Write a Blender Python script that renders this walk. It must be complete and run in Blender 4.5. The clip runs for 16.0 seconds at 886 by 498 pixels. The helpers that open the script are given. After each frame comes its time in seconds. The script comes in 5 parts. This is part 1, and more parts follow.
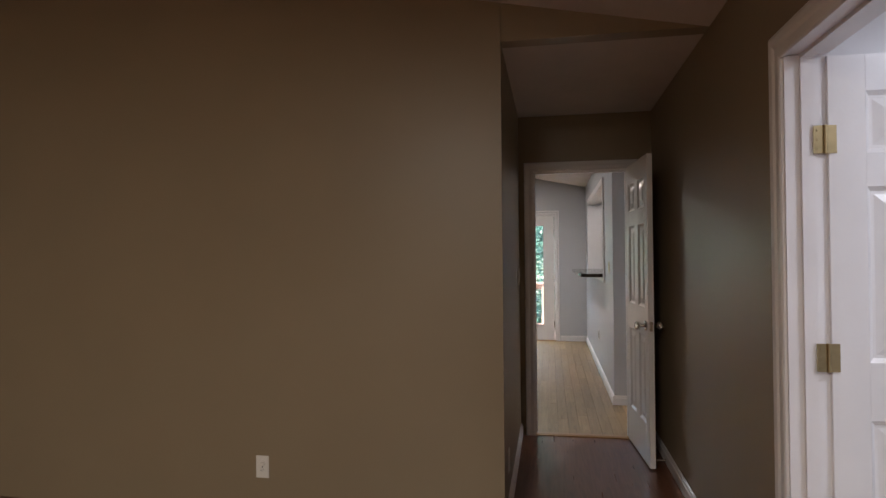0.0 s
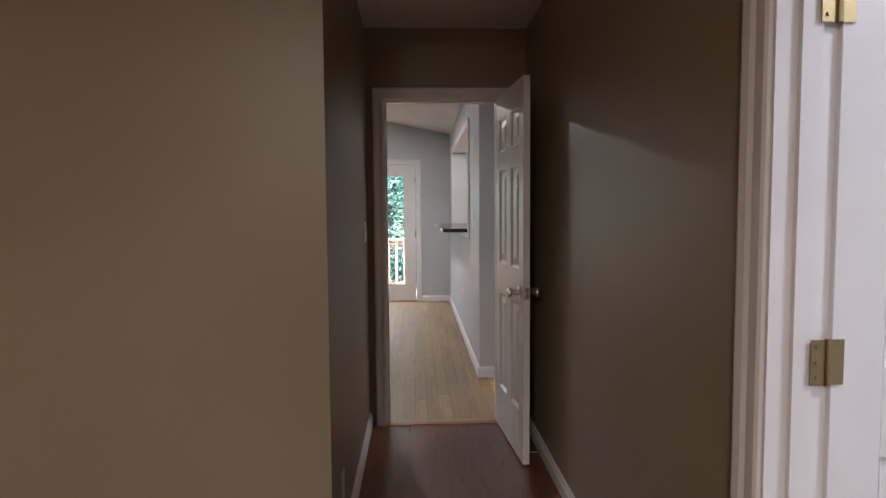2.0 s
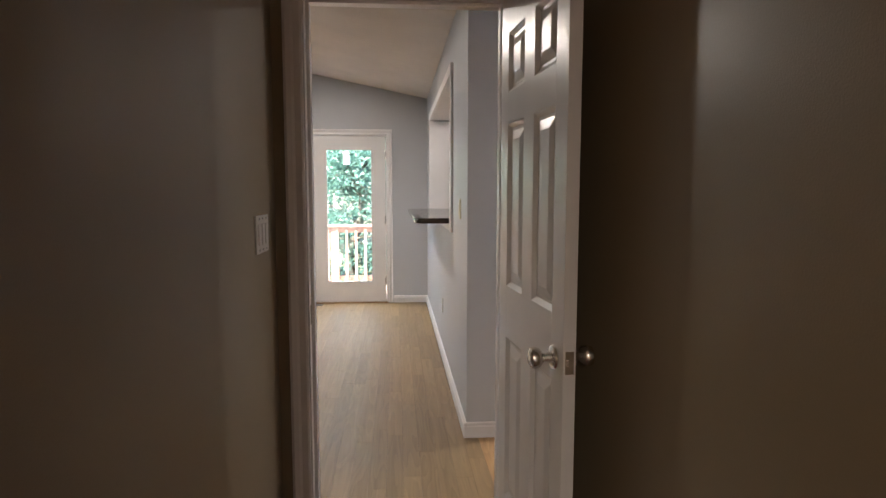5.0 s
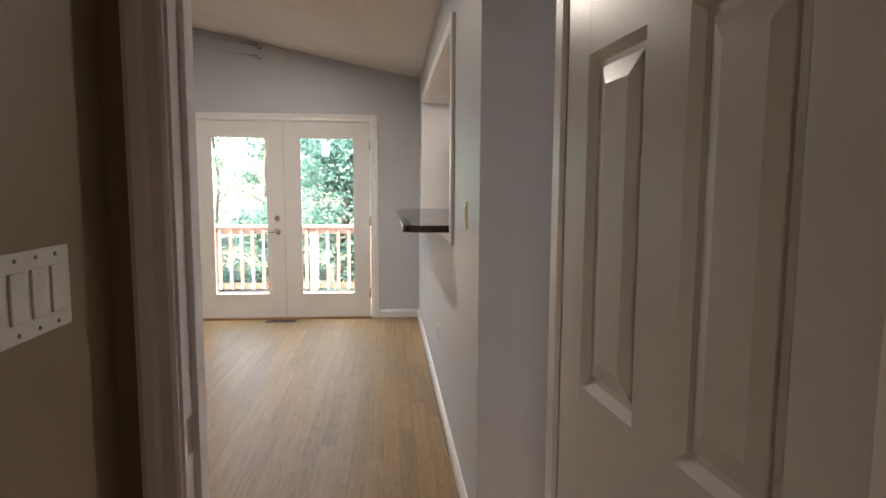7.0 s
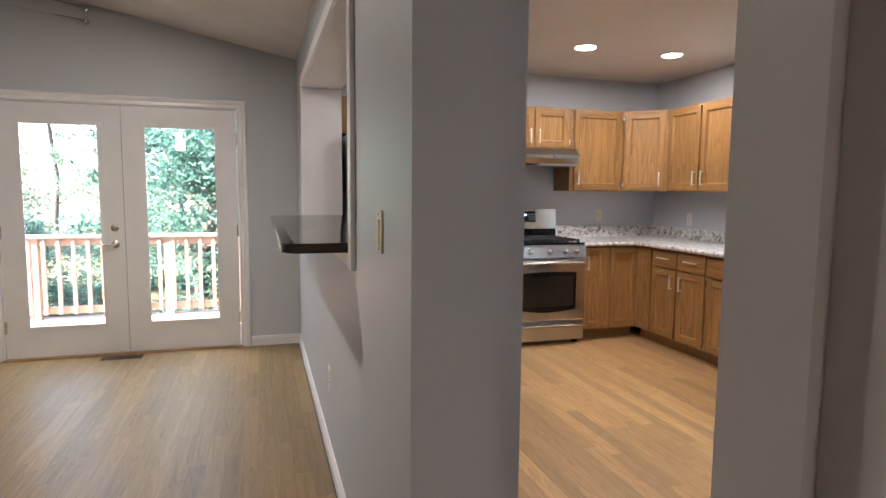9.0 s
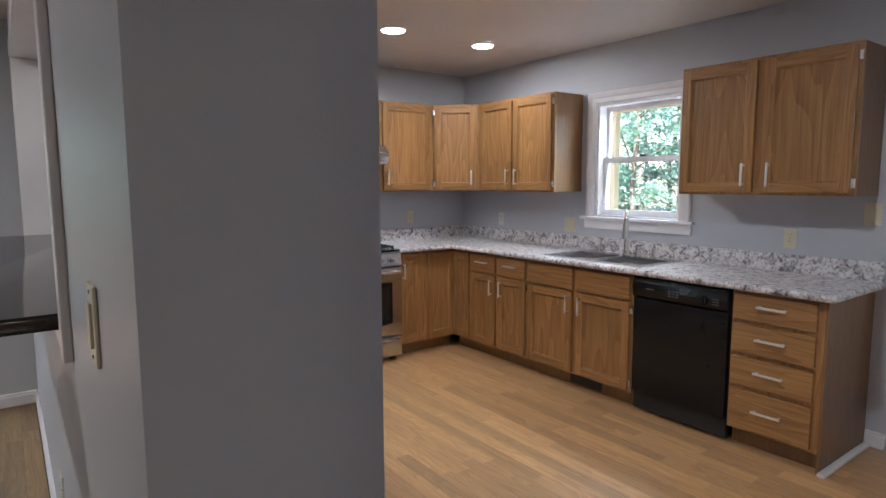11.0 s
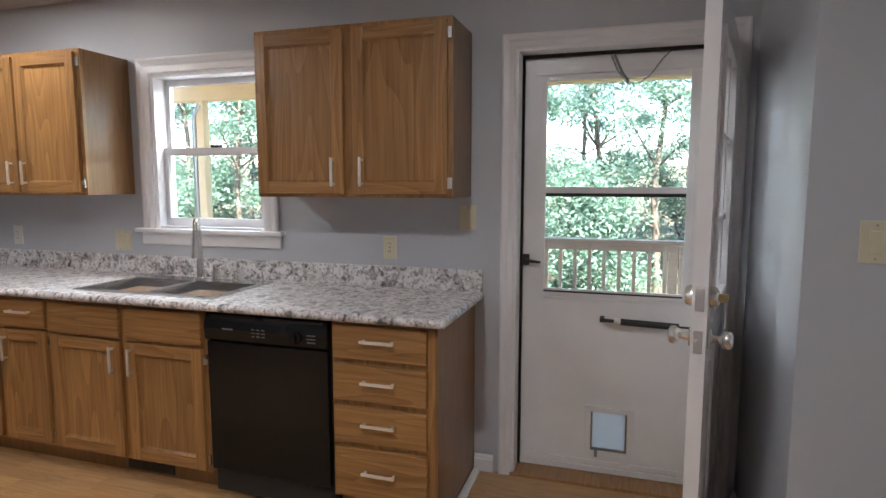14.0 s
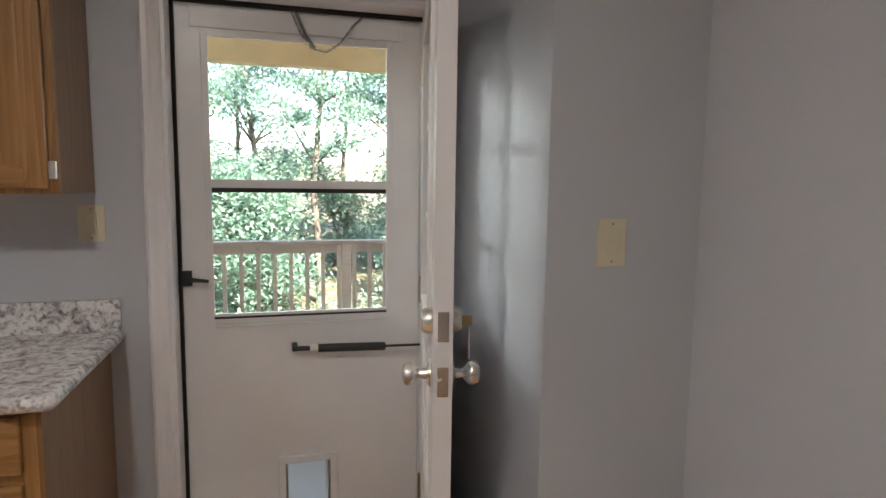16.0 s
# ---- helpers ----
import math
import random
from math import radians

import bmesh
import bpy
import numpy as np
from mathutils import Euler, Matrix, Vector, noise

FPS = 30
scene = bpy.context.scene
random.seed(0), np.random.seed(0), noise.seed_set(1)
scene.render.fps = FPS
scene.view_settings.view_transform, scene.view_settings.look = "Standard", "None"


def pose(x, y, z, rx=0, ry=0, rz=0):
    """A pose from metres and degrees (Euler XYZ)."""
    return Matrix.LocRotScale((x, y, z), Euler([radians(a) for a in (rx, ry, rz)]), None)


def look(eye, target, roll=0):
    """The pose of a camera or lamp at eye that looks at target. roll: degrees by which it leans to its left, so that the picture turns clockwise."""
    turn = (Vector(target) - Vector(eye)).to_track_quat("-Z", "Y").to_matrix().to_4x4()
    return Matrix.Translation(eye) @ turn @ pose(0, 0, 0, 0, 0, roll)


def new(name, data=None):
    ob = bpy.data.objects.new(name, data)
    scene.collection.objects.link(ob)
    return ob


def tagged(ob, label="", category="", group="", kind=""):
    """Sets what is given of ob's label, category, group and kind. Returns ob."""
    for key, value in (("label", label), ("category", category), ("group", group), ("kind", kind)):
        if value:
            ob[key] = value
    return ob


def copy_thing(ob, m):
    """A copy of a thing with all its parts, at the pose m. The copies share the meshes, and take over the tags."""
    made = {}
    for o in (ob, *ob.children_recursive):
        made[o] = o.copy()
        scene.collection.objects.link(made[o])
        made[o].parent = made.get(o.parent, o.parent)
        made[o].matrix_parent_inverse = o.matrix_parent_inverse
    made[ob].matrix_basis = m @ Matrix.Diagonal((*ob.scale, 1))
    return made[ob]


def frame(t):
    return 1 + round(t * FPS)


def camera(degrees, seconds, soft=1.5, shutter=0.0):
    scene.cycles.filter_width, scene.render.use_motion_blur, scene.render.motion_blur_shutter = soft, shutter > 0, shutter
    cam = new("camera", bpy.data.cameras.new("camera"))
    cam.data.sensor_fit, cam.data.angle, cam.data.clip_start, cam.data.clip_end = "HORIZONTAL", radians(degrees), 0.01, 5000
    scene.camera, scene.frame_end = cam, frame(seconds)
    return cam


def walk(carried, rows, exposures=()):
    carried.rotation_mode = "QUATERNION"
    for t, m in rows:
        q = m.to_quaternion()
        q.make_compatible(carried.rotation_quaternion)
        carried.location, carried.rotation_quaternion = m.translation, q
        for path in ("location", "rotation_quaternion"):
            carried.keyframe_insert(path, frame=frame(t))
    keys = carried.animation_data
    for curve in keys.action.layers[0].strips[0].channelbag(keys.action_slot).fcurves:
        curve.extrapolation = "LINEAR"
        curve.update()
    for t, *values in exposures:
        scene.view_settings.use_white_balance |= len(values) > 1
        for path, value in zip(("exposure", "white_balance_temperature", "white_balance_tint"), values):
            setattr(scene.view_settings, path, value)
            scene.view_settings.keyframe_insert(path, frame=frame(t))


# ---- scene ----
cam = camera(73.7, 16.0)
PATH = [
    (0, (0.232, 0.46, 1.369), (-0.124, 2.428, 1.395), -0.5),
    (0.5, (0.247, 0.693, 1.358), (0.048, 2.683, 1.379), -0.5),
    (1, (0.243, 0.939, 1.334), (0.149, 2.937, 1.334), -0.5),
    (1.5, (0.262, 1.167, 1.336), (0.262, 3.166, 1.285), -0.4),
    (2, (0.297, 1.409, 1.338), (0.388, 3.402, 1.21), -0.4),
    (2.5, (0.319, 1.652, 1.358), (0.452, 3.639, 1.177), -0.4),
    (3, (0.319, 1.921, 1.366), (0.459, 3.906, 1.166), -0.3),
    (3.5, (0.318, 2.183, 1.368), (0.464, 4.168, 1.168), -0.3),
    (4, (0.339, 2.442, 1.358), (0.494, 4.426, 1.156), -0.2),
    (4.2, (0.371, 2.538, 1.339), (0.516, 4.524, 1.152), -0.1),
    (6.3, (0.46, 3.647, 1.367), (0.646, 5.628, 1.16), 0.2),
    (6.5, (0.474, 3.75, 1.366), (0.658, 5.731, 1.157), 0.1),
    (7, (0.474, 3.995, 1.362), (0.66, 5.976, 1.156), 0.3),
    (7.5, (0.468, 4.248, 1.367), (0.693, 6.225, 1.162), 0.4),
    (8, (0.474, 4.47, 1.355), (0.805, 6.432, 1.153), 0.5),
    (8.5, (0.481, 4.657, 1.355), (0.943, 6.592, 1.157), 0.5),
    (9, (0.485, 4.826, 1.363), (1.071, 6.729, 1.167), 0.5),
    (9.2, (0.488, 4.912, 1.364), (1.134, 6.795, 1.173), 0.6),
    (11.3, (0.77, 5.505, 1.459), (2.007, 7.06, 1.235), -0.3),
    (11.5, (0.815, 5.528, 1.46), (2.086, 7.057, 1.24), -0.3),
    (12, (0.93, 5.652, 1.443), (2.353, 7.041, 1.227), -0.0),
    (12.5, (1.107, 5.722, 1.417), (2.683, 6.936, 1.209), 0.1),
    (13, (1.31, 5.785, 1.427), (3.017, 6.804, 1.214), 0.1),
    (13.5, (1.506, 5.841, 1.425), (3.321, 6.652, 1.208), 0.0),
    (14, (1.68, 5.901, 1.439), (3.577, 6.495, 1.216), 0.0),
    (14.5, (1.851, 5.931, 1.418), (3.808, 6.281, 1.199), 0.3),
    (15, (2.006, 5.974, 1.411), (3.993, 6.047, 1.192), 0.3),
    (15.5, (2.162, 5.979, 1.419), (4.14, 5.788, 1.191), 0.3),
    (16, (2.294, 6.036, 1.417), (4.213, 5.517, 1.195), 0.8),
]
walk(cam, [(t, look(eye, target, roll)) for t, eye, target, roll in PATH],
     ((0, 3.5, 6300, 10), (2, 3.75, 6150, 10), (4, 3.95, 6400, 10), (7, 3.75, 6900, 10), (9, 3.6, 6600, 10), (11.5, 3.15, 5900, 10), (13.5, 3.15, 6200, 10), (16, 3.15, 7000, 10)))

# ---- light ----
world = bpy.data.worlds.new("sky")
scene.world = world
world.use_nodes = True
SUN_EL, SUN_ROT = radians(52), radians(250)
_nt = world.node_tree
_sky = _nt.nodes.new("ShaderNodeTexSky")
_sky.sky_type, _sky.sun_disc, _sky.sun_elevation, _sky.sun_rotation = "NISHITA", False, SUN_EL, SUN_ROT
_nt.nodes["Background"].inputs[1].default_value = 0.15
_nt.links.new(_sky.outputs[0], _nt.nodes["Background"].inputs[0])


def lamp(name, kind, m, energy, color=(1, 1, 1), size=0.1, shape="DISK"):
    d = bpy.data.lights.new(name, kind)
    d.energy, d.color = energy, color
    if kind == "AREA":
        d.shape, d.size = shape, size
    ob = new(name, d)
    ob.matrix_world = m
    return ob


sun = lamp("sun", "SUN", pose(0, 0, 20) @ Vector((-math.sin(SUN_ROT) * math.cos(SUN_EL), -math.cos(SUN_ROT) * math.cos(SUN_EL), -math.sin(SUN_EL))).to_track_quat("-Z", "Y").to_matrix().to_4x4(), 5.0, (1, 0.95, 0.86))
sun.data.angle = radians(0.6)
DOWN = ((2.12, 9.02), (2.92, 9.02), (3.72, 9.02), (2.3, 6.6))
for _x, _y in DOWN:
    lamp("downlight_lamp", "AREA", pose(_x, _y, 2.466), 0.62 if _y > 8 else 1.8, (0.95, 0.96, 1.0), 0.13)
lamp("downlight_lamp", "AREA", pose(-0.48, 8.0, 2.70, 0, 11.3, 0), 3.6, (1, 0.93, 0.85), 0.13)
lamp("bath_lamp", "AREA", pose(2.0, 1.7, 2.33), 1.5, (0.88, 0.90, 1.0), 0.3)
lamp("bedroom_lamp", "AREA", pose(-0.7, -1.6, 2.73, 0, 11.3, 0), 14.5, (1, 0.90, 0.78), 0.6)
# added area lamps, standing in for sky daylight at the heads of glazed openings
# the small second one hangs out on the porch, added to throw pane shadows
for _m, _w, _h, _e in ((look((-0.58, 10.62, 2.40), (-0.58, 9.0, 0.9)), 1.75, 0.5, 8), (look((5.6, 6.95, 2.30), (3.8, 5.42, 1.3)), 0.16, 0.16, 1.9), (look((4.85, 8.12, 2.34), (3.6, 8.1, 1.0)), 0.68, 0.5, 7)):
    _l = lamp("sky_fill_lamp", "AREA", _m, _e, (0.86, 0.94, 1.0), _w, "RECTANGLE")
    _l.data.size_y = _h

# ---- materials ----


def mat(name, color, rough=0.5, metal=0.0, var=0.06, scale=6.0, bump=0.0, bump_scale=200.0, coat=0.0, spec=0.5, per_object=0.0, rv=0.05):
    """A painted or plain surface: two scales of tone, gloss variation, fine relief."""
    m = bpy.data.materials.new(name)
    m.use_nodes = True
    nt = m.node_tree
    b = nt.nodes["Principled BSDF"]
    tc = nt.nodes.new("ShaderNodeTexCoord")
    n1 = nt.nodes.new("ShaderNodeTexNoise")
    n1.inputs["Scale"].default_value, n1.inputs["Detail"].default_value = scale, 6
    nt.links.new(tc.outputs["Object"], n1.inputs["Vector"])
    mp = nt.nodes.new("ShaderNodeMapRange")
    mp.inputs[1].default_value, mp.inputs[2].default_value = 0.3, 0.7
    mp.inputs[3].default_value, mp.inputs[4].default_value = 1 - var, 1 + var
    nt.links.new(n1.outputs["Fac"], mp.inputs[0])
    mul = nt.nodes.new("ShaderNodeVectorMath")
    mul.operation = "SCALE"
    mul.inputs[0].default_value = color
    last = mp.outputs[0]
    if per_object:
        oi = nt.nodes.new("ShaderNodeObjectInfo")
        mr = nt.nodes.new("ShaderNodeMapRange")
        mr.inputs[3].default_value, mr.inputs[4].default_value = 1 - per_object, 1 + per_object
        nt.links.new(oi.outputs["Random"], mr.inputs[0])
        mm = nt.nodes.new("ShaderNodeMath")
        mm.operation = "MULTIPLY"
        nt.links.new(last, mm.inputs[0])
        nt.links.new(mr.outputs[0], mm.inputs[1])
        last = mm.outputs[0]
    nt.links.new(last, mul.inputs["Scale"])
    nt.links.new(mul.outputs[0], b.inputs["Base Color"])
    rr = nt.nodes.new("ShaderNodeMapRange")
    rr.inputs[3].default_value, rr.inputs[4].default_value = max(0.02, rough - rv), min(1, rough + rv)
    nt.links.new(n1.outputs["Fac"], rr.inputs[0])
    nt.links.new(rr.outputs[0], b.inputs["Roughness"])
    b.inputs["Metallic"].default_value = metal
    b.inputs["Coat Weight"].default_value = coat
    b.inputs["Specular IOR Level"].default_value = spec
    if bump:
        n2 = nt.nodes.new("ShaderNodeTexNoise")
        n2.inputs["Scale"].default_value, n2.inputs["Detail"].default_value = bump_scale, 4
        nt.links.new(tc.outputs["Object"], n2.inputs["Vector"])
        bp = nt.nodes.new("ShaderNodeBump")
        bp.inputs["Strength"].default_value, bp.inputs["Distance"].default_value = bump, 0.004
        nt.links.new(n2.outputs["Fac"], bp.inputs["Height"])
        nt.links.new(bp.outputs[0], b.inputs["Normal"])
    return m


def wood(name, light, dark, axis=2, fine=90.0, rough=0.35, tone=0.12, rings=9.0, coat=0.25):
    """Oak-like wood with its grain along one axis (0 x, 1 y, 2 z)."""
    m = bpy.data.materials.new(name)
    m.use_nodes = True
    nt = m.node_tree
    b = nt.nodes["Principled BSDF"]
    tc = nt.nodes.new("ShaderNodeTexCoord")
    oi = nt.nodes.new("ShaderNodeObjectInfo")
    off = nt.nodes.new("ShaderNodeVectorMath")
    off.operation = "MULTIPLY_ADD"
    comb = nt.nodes.new("ShaderNodeCombineXYZ")
    for i in range(3):
        nt.links.new(oi.outputs["Random"], comb.inputs[i])
    off.inputs[1].default_value = (37.0, 53.0, 71.0)
    nt.links.new(comb.outputs[0], off.inputs[0])
    nt.links.new(tc.outputs["Object"], off.inputs[2])

    def stretched(across, along):
        s = nt.nodes.new("ShaderNodeMapping")
        v = [across] * 3
        v[axis] = along
        s.inputs["Scale"].default_value = v
        nt.links.new(off.outputs[0], s.inputs["Vector"])
        return s.outputs[0]

    g1 = nt.nodes.new("ShaderNodeTexNoise")
    g1.inputs["Scale"].default_value, g1.inputs["Detail"].default_value, g1.inputs["Roughness"].default_value = 1.0, 5, 0.65
    nt.links.new(stretched(fine, fine * 0.035), g1.inputs["Vector"])
    g2 = nt.nodes.new("ShaderNodeTexNoise")
    g2.inputs["Scale"].default_value, g2.inputs["Detail"].default_value = 1.0, 1
    nt.links.new(stretched(rings, rings * 0.11), g2.inputs["Vector"])
    band = nt.nodes.new("ShaderNodeMath")
    band.operation = "MULTIPLY"
    band.inputs[1].default_value = 9.0
    nt.links.new(g2.outputs["Fac"], band.inputs[0])
    fr = nt.nodes.new("ShaderNodeMath")
    fr.operation = "FRACT"
    nt.links.new(band.outputs[0], fr.inputs[0])
    mixv = nt.nodes.new("ShaderNodeMath")
    mixv.operation = "MULTIPLY_ADD"
    mixv.inputs[1].default_value = 0.28
    nt.links.new(fr.outputs[0], mixv.inputs[0])
    nt.links.new(g1.outputs["Fac"], mixv.inputs[2])
    ramp = nt.nodes.new("ShaderNodeValToRGB")
    ramp.color_ramp.elements[0].position, ramp.color_ramp.elements[0].color = 0.35, (*light, 1)
    ramp.color_ramp.elements[1].position, ramp.color_ramp.elements[1].color = 1.05, (*dark, 1)
    nt.links.new(mixv.outputs[0], ramp.inputs[0])
    mr = nt.nodes.new("ShaderNodeMapRange")
    mr.inputs[3].default_value, mr.inputs[4].default_value = 1 - tone, 1 + tone
    nt.links.new(oi.outputs["Random"], mr.inputs[0])
    sc = nt.nodes.new("ShaderNodeVectorMath")
    sc.operation = "SCALE"
    nt.links.new(ramp.outputs[0], sc.inputs[0])
    nt.links.new(mr.outputs[0], sc.inputs["Scale"])
    nt.links.new(sc.outputs[0], b.inputs["Base Color"])
    rr = nt.nodes.new("ShaderNodeMapRange")
    rr.inputs[3].default_value, rr.inputs[4].default_value = rough - 0.06, rough + 0.10
    nt.links.new(g1.outputs["Fac"], rr.inputs[0])
    nt.links.new(rr.outputs[0], b.inputs["Roughness"])
    b.inputs["Coat Weight"].default_value, b.inputs["Coat Roughness"].default_value = coat, 0.2
    bp = nt.nodes.new("ShaderNodeBump")
    bp.inputs["Strength"].default_value, bp.inputs["Distance"].default_value = 0.15, 0.001
    nt.links.new(g1.outputs["Fac"], bp.inputs["Height"])
    nt.links.new(bp.outputs[0], b.inputs["Normal"])
    return m


def granite():
    m = bpy.data.materials.new("speckled_laminate")
    m.use_nodes = True
    nt = m.node_tree
    b = nt.nodes["Principled BSDF"]
    tc = nt.nodes.new("ShaderNodeTexCoord")
    n = nt.nodes.new("ShaderNodeTexNoise")
    n.inputs["Scale"].default_value, n.inputs["Detail"].default_value, n.inputs["Roughness"].default_value, n.inputs["Distortion"].default_value = 22, 7, 0.62, 0.8
    v = nt.nodes.new("ShaderNodeTexNoise")
    v.inputs["Scale"].default_value, v.inputs["Detail"].default_value = 60, 3
    nt.links.new(tc.outputs["Object"], n.inputs["Vector"])
    nt.links.new(tc.outputs["Object"], v.inputs["Vector"])
    r = nt.nodes.new("ShaderNodeValToRGB")
    e = r.color_ramp.elements
    e[0].position, e[0].color = 0.30, (0.07, 0.065, 0.07, 1)
    e[1].position, e[1].color = 0.58, (0.80, 0.78, 0.78, 1)
    for p, c in ((0.37, (0.22, 0.20, 0.205, 1)), (0.43, (0.47, 0.445, 0.45, 1)), (0.50, (0.67, 0.645, 0.645, 1))):
        x = e.new(p)
        x.color = c
    nt.links.new(n.outputs["Fac"], r.inputs[0])
    r2 = nt.nodes.new("ShaderNodeValToRGB")
    r2.color_ramp.elements[0].position, r2.color_ramp.elements[0].color = 0.34, (0.42, 0.39, 0.39, 1)
    r2.color_ramp.elements[1].position, r2.color_ramp.elements[1].color = 0.48, (1, 1, 1, 1)
    nt.links.new(v.outputs["Fac"], r2.inputs[0])
    mx = nt.nodes.new("ShaderNodeVectorMath")
    mx.operation = "MULTIPLY"
    nt.links.new(r.outputs[0], mx.inputs[0])
    nt.links.new(r2.outputs[0], mx.inputs[1])
    nt.links.new(mx.outputs[0], b.inputs["Base Color"])
    b.inputs["Roughness"].default_value = 0.28
    return m


def glass(name="glass", tint=(0.97, 1, 0.99)):
    m = bpy.data.materials.new(name)
    m.use_nodes = True
    b = m.node_tree.nodes["Principled BSDF"]
    b.inputs["Base Color"].default_value = (*tint, 1)
    b.inputs["Roughness"].default_value = 0.0
    b.inputs["Transmission Weight"].default_value = 1.0
    b.inputs["IOR"].default_value = 1.45
    return m


def glowing(name, color, strength):
    m = bpy.data.materials.new(name)
    m.use_nodes = True
    b = m.node_tree.nodes["Principled BSDF"]
    b.inputs["Emission Color"].default_value = (*color, 1)
    b.inputs["Emission Strength"].default_value = strength
    return m


def leafy(name, a, c):
    m = bpy.data.materials.new(name)
    m.use_nodes = True
    nt = m.node_tree
    b = nt.nodes["Principled BSDF"]
    tc = nt.nodes.new("ShaderNodeTexCoord")
    n = nt.nodes.new("ShaderNodeTexNoise")
    n.inputs["Scale"].default_value, n.inputs["Detail"].default_value = 2.3, 5
    nt.links.new(tc.outputs["Object"], n.inputs["Vector"])
    r = nt.nodes.new("ShaderNodeValToRGB")
    r.color_ramp.elements[0].position, r.color_ramp.elements[0].color = 0.35, (*a, 1)
    r.color_ramp.elements[1].position, r.color_ramp.elements[1].color = 0.65, (*c, 1)
    nt.links.new(n.outputs["Fac"], r.inputs[0])
    nt.links.new(r.outputs[0], b.inputs["Base Color"])
    b.inputs["Roughness"].default_value = 0.45
    t = nt.nodes.new("ShaderNodeBsdfTranslucent")
    nt.links.new(r.outputs[0], t.inputs[0])
    mix = nt.nodes.new("ShaderNodeMixShader")
    mix.inputs[0].default_value = 0.5
    nt.links.new(b.outputs[0], mix.inputs[1])
    nt.links.new(t.outputs[0], mix.inputs[2])
    nt.links.new(mix.outputs[0], nt.nodes["Material Output"].inputs[0])
    return m


WALL_TAN = mat("tan_wall_paint", (0.27, 0.215, 0.142), 0.40, var=0.04, scale=1.5, bump=0.12, bump_scale=260)
WALL_GREY = mat("grey_wall_paint", (0.505, 0.517, 0.552), 0.42, var=0.03, scale=1.5, bump=0.12, bump_scale=260)
CEIL = mat("textured_ceiling_paint", (0.66, 0.61, 0.57), 0.9, var=0.05, scale=3, bump=0.6, bump_scale=120)
CEIL_K = mat("kitchen_ceiling_paint", (0.66, 0.61, 0.57), 0.45, var=0.03, scale=2, bump=0.1, bump_scale=120)
WHITE = mat("white_trim_paint", (0.78, 0.76, 0.77), 0.32, var=0.03, scale=5, bump=0.06, bump_scale=90)
WHITE_DOOR = mat("white_door_paint", (0.76, 0.74, 0.74), 0.3, var=0.03, scale=5, bump=0.08, bump_scale=60)
IVORY = mat("ivory_plastic", (0.66, 0.60, 0.44), 0.35, var=0.02)
PLATE = mat("white_plastic", (0.72, 0.70, 0.66), 0.35, var=0.02)
OAKV = wood("honey_oak_upright", (0.43, 0.228, 0.082), (0.20, 0.09, 0.028), 2, fine=75, rings=7)
OAKH = wood("honey_oak_level", (0.43, 0.228, 0.082), (0.17, 0.075, 0.023), 0, fine=75, tone=0.06)
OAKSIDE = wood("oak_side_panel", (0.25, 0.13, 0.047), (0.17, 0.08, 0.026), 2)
PLANK = wood("oak_floor_plank", (0.55, 0.33, 0.15), (0.34, 0.185, 0.075), 1, fine=70, rough=0.38, tone=0.24, rings=13, coat=0.3)
# dining-side planks: darker and less red than the kitchen planks
PLANK_DINING = wood("dining_oak_floor_plank", (0.31, 0.20, 0.092), (0.19, 0.117, 0.05), 1, fine=40, rough=0.48, tone=0.15, rings=11, coat=0.12)
THRESH = wood("oak_threshold", (0.40, 0.21, 0.08), (0.25, 0.12, 0.04), 0, rough=0.35)
HALLFLOOR = wood("red_brown_floor", (0.17, 0.062, 0.030), (0.10, 0.034, 0.018), 1, fine=60, rough=0.28, tone=0.1)
STEEL = mat("brushed_steel", (0.56, 0.56, 0.57), 0.19, 1.0, var=0.015, scale=4, rv=0.015)
STEELD = mat("dark_steel", (0.30, 0.30, 0.30), 0.35, 1.0, var=0.02, scale=4, rv=0.02)
CHROME = mat("satin_nickel", (0.80, 0.78, 0.75), 0.26, 1.0, var=0.03)
NICKEL = mat("satin_nickel_pull", (0.86, 0.84, 0.81), 0.38, 0.7, var=0.02)
BRASS = mat("brass", (0.36, 0.28, 0.15), 0.42, 1.0, var=0.08, scale=40)
BLACK = mat("black_enamel", (0.008, 0.008, 0.009), 0.16, var=0.1, scale=9, spec=0.3)
DARK = mat("dark_gap", (0.02, 0.018, 0.016), 0.7)
IRON = mat("cast_iron", (0.02, 0.02, 0.02), 0.55, bump=0.3, bump_scale=300)
OVENGLASS = mat("dark_oven_glass", (0.02, 0.017, 0.013), 0.06, var=0.1)
SLAB = mat("polished_black_stone", (0.025, 0.02, 0.02), 0.10, var=0.3, scale=120)
GRANITE = granite()
GLASS = glass()
BLUE = glowing("blue_display", (0.1, 0.25, 1.0), 4.0)
LED = glowing("led_disc", (1.0, 0.95, 0.88), 9.0)
FLAP = leafy("milky_flap", (0.75, 0.80, 0.86), (0.78, 0.83, 0.88))
DECK = wood("weathered_deck", (0.40, 0.29, 0.24), (0.28, 0.18, 0.14), 0, rough=0.6, coat=0.0)
RAILW = wood("rail_wood", (0.46, 0.32, 0.25), (0.33, 0.22, 0.17), 0, rough=0.6, coat=0.0)
RAILG = wood("pale_rail_wood", (0.56, 0.47, 0.41), (0.42, 0.33, 0.28), 0, rough=0.6, coat=0.0)
BEAM = mat("pale_yellow_beam_paint", (0.72, 0.58, 0.36), 0.5, var=0.04)
BARK = mat("bark", (0.12, 0.095, 0.075), 0.9, var=0.35, scale=14, bump=0.8, bump_scale=30)
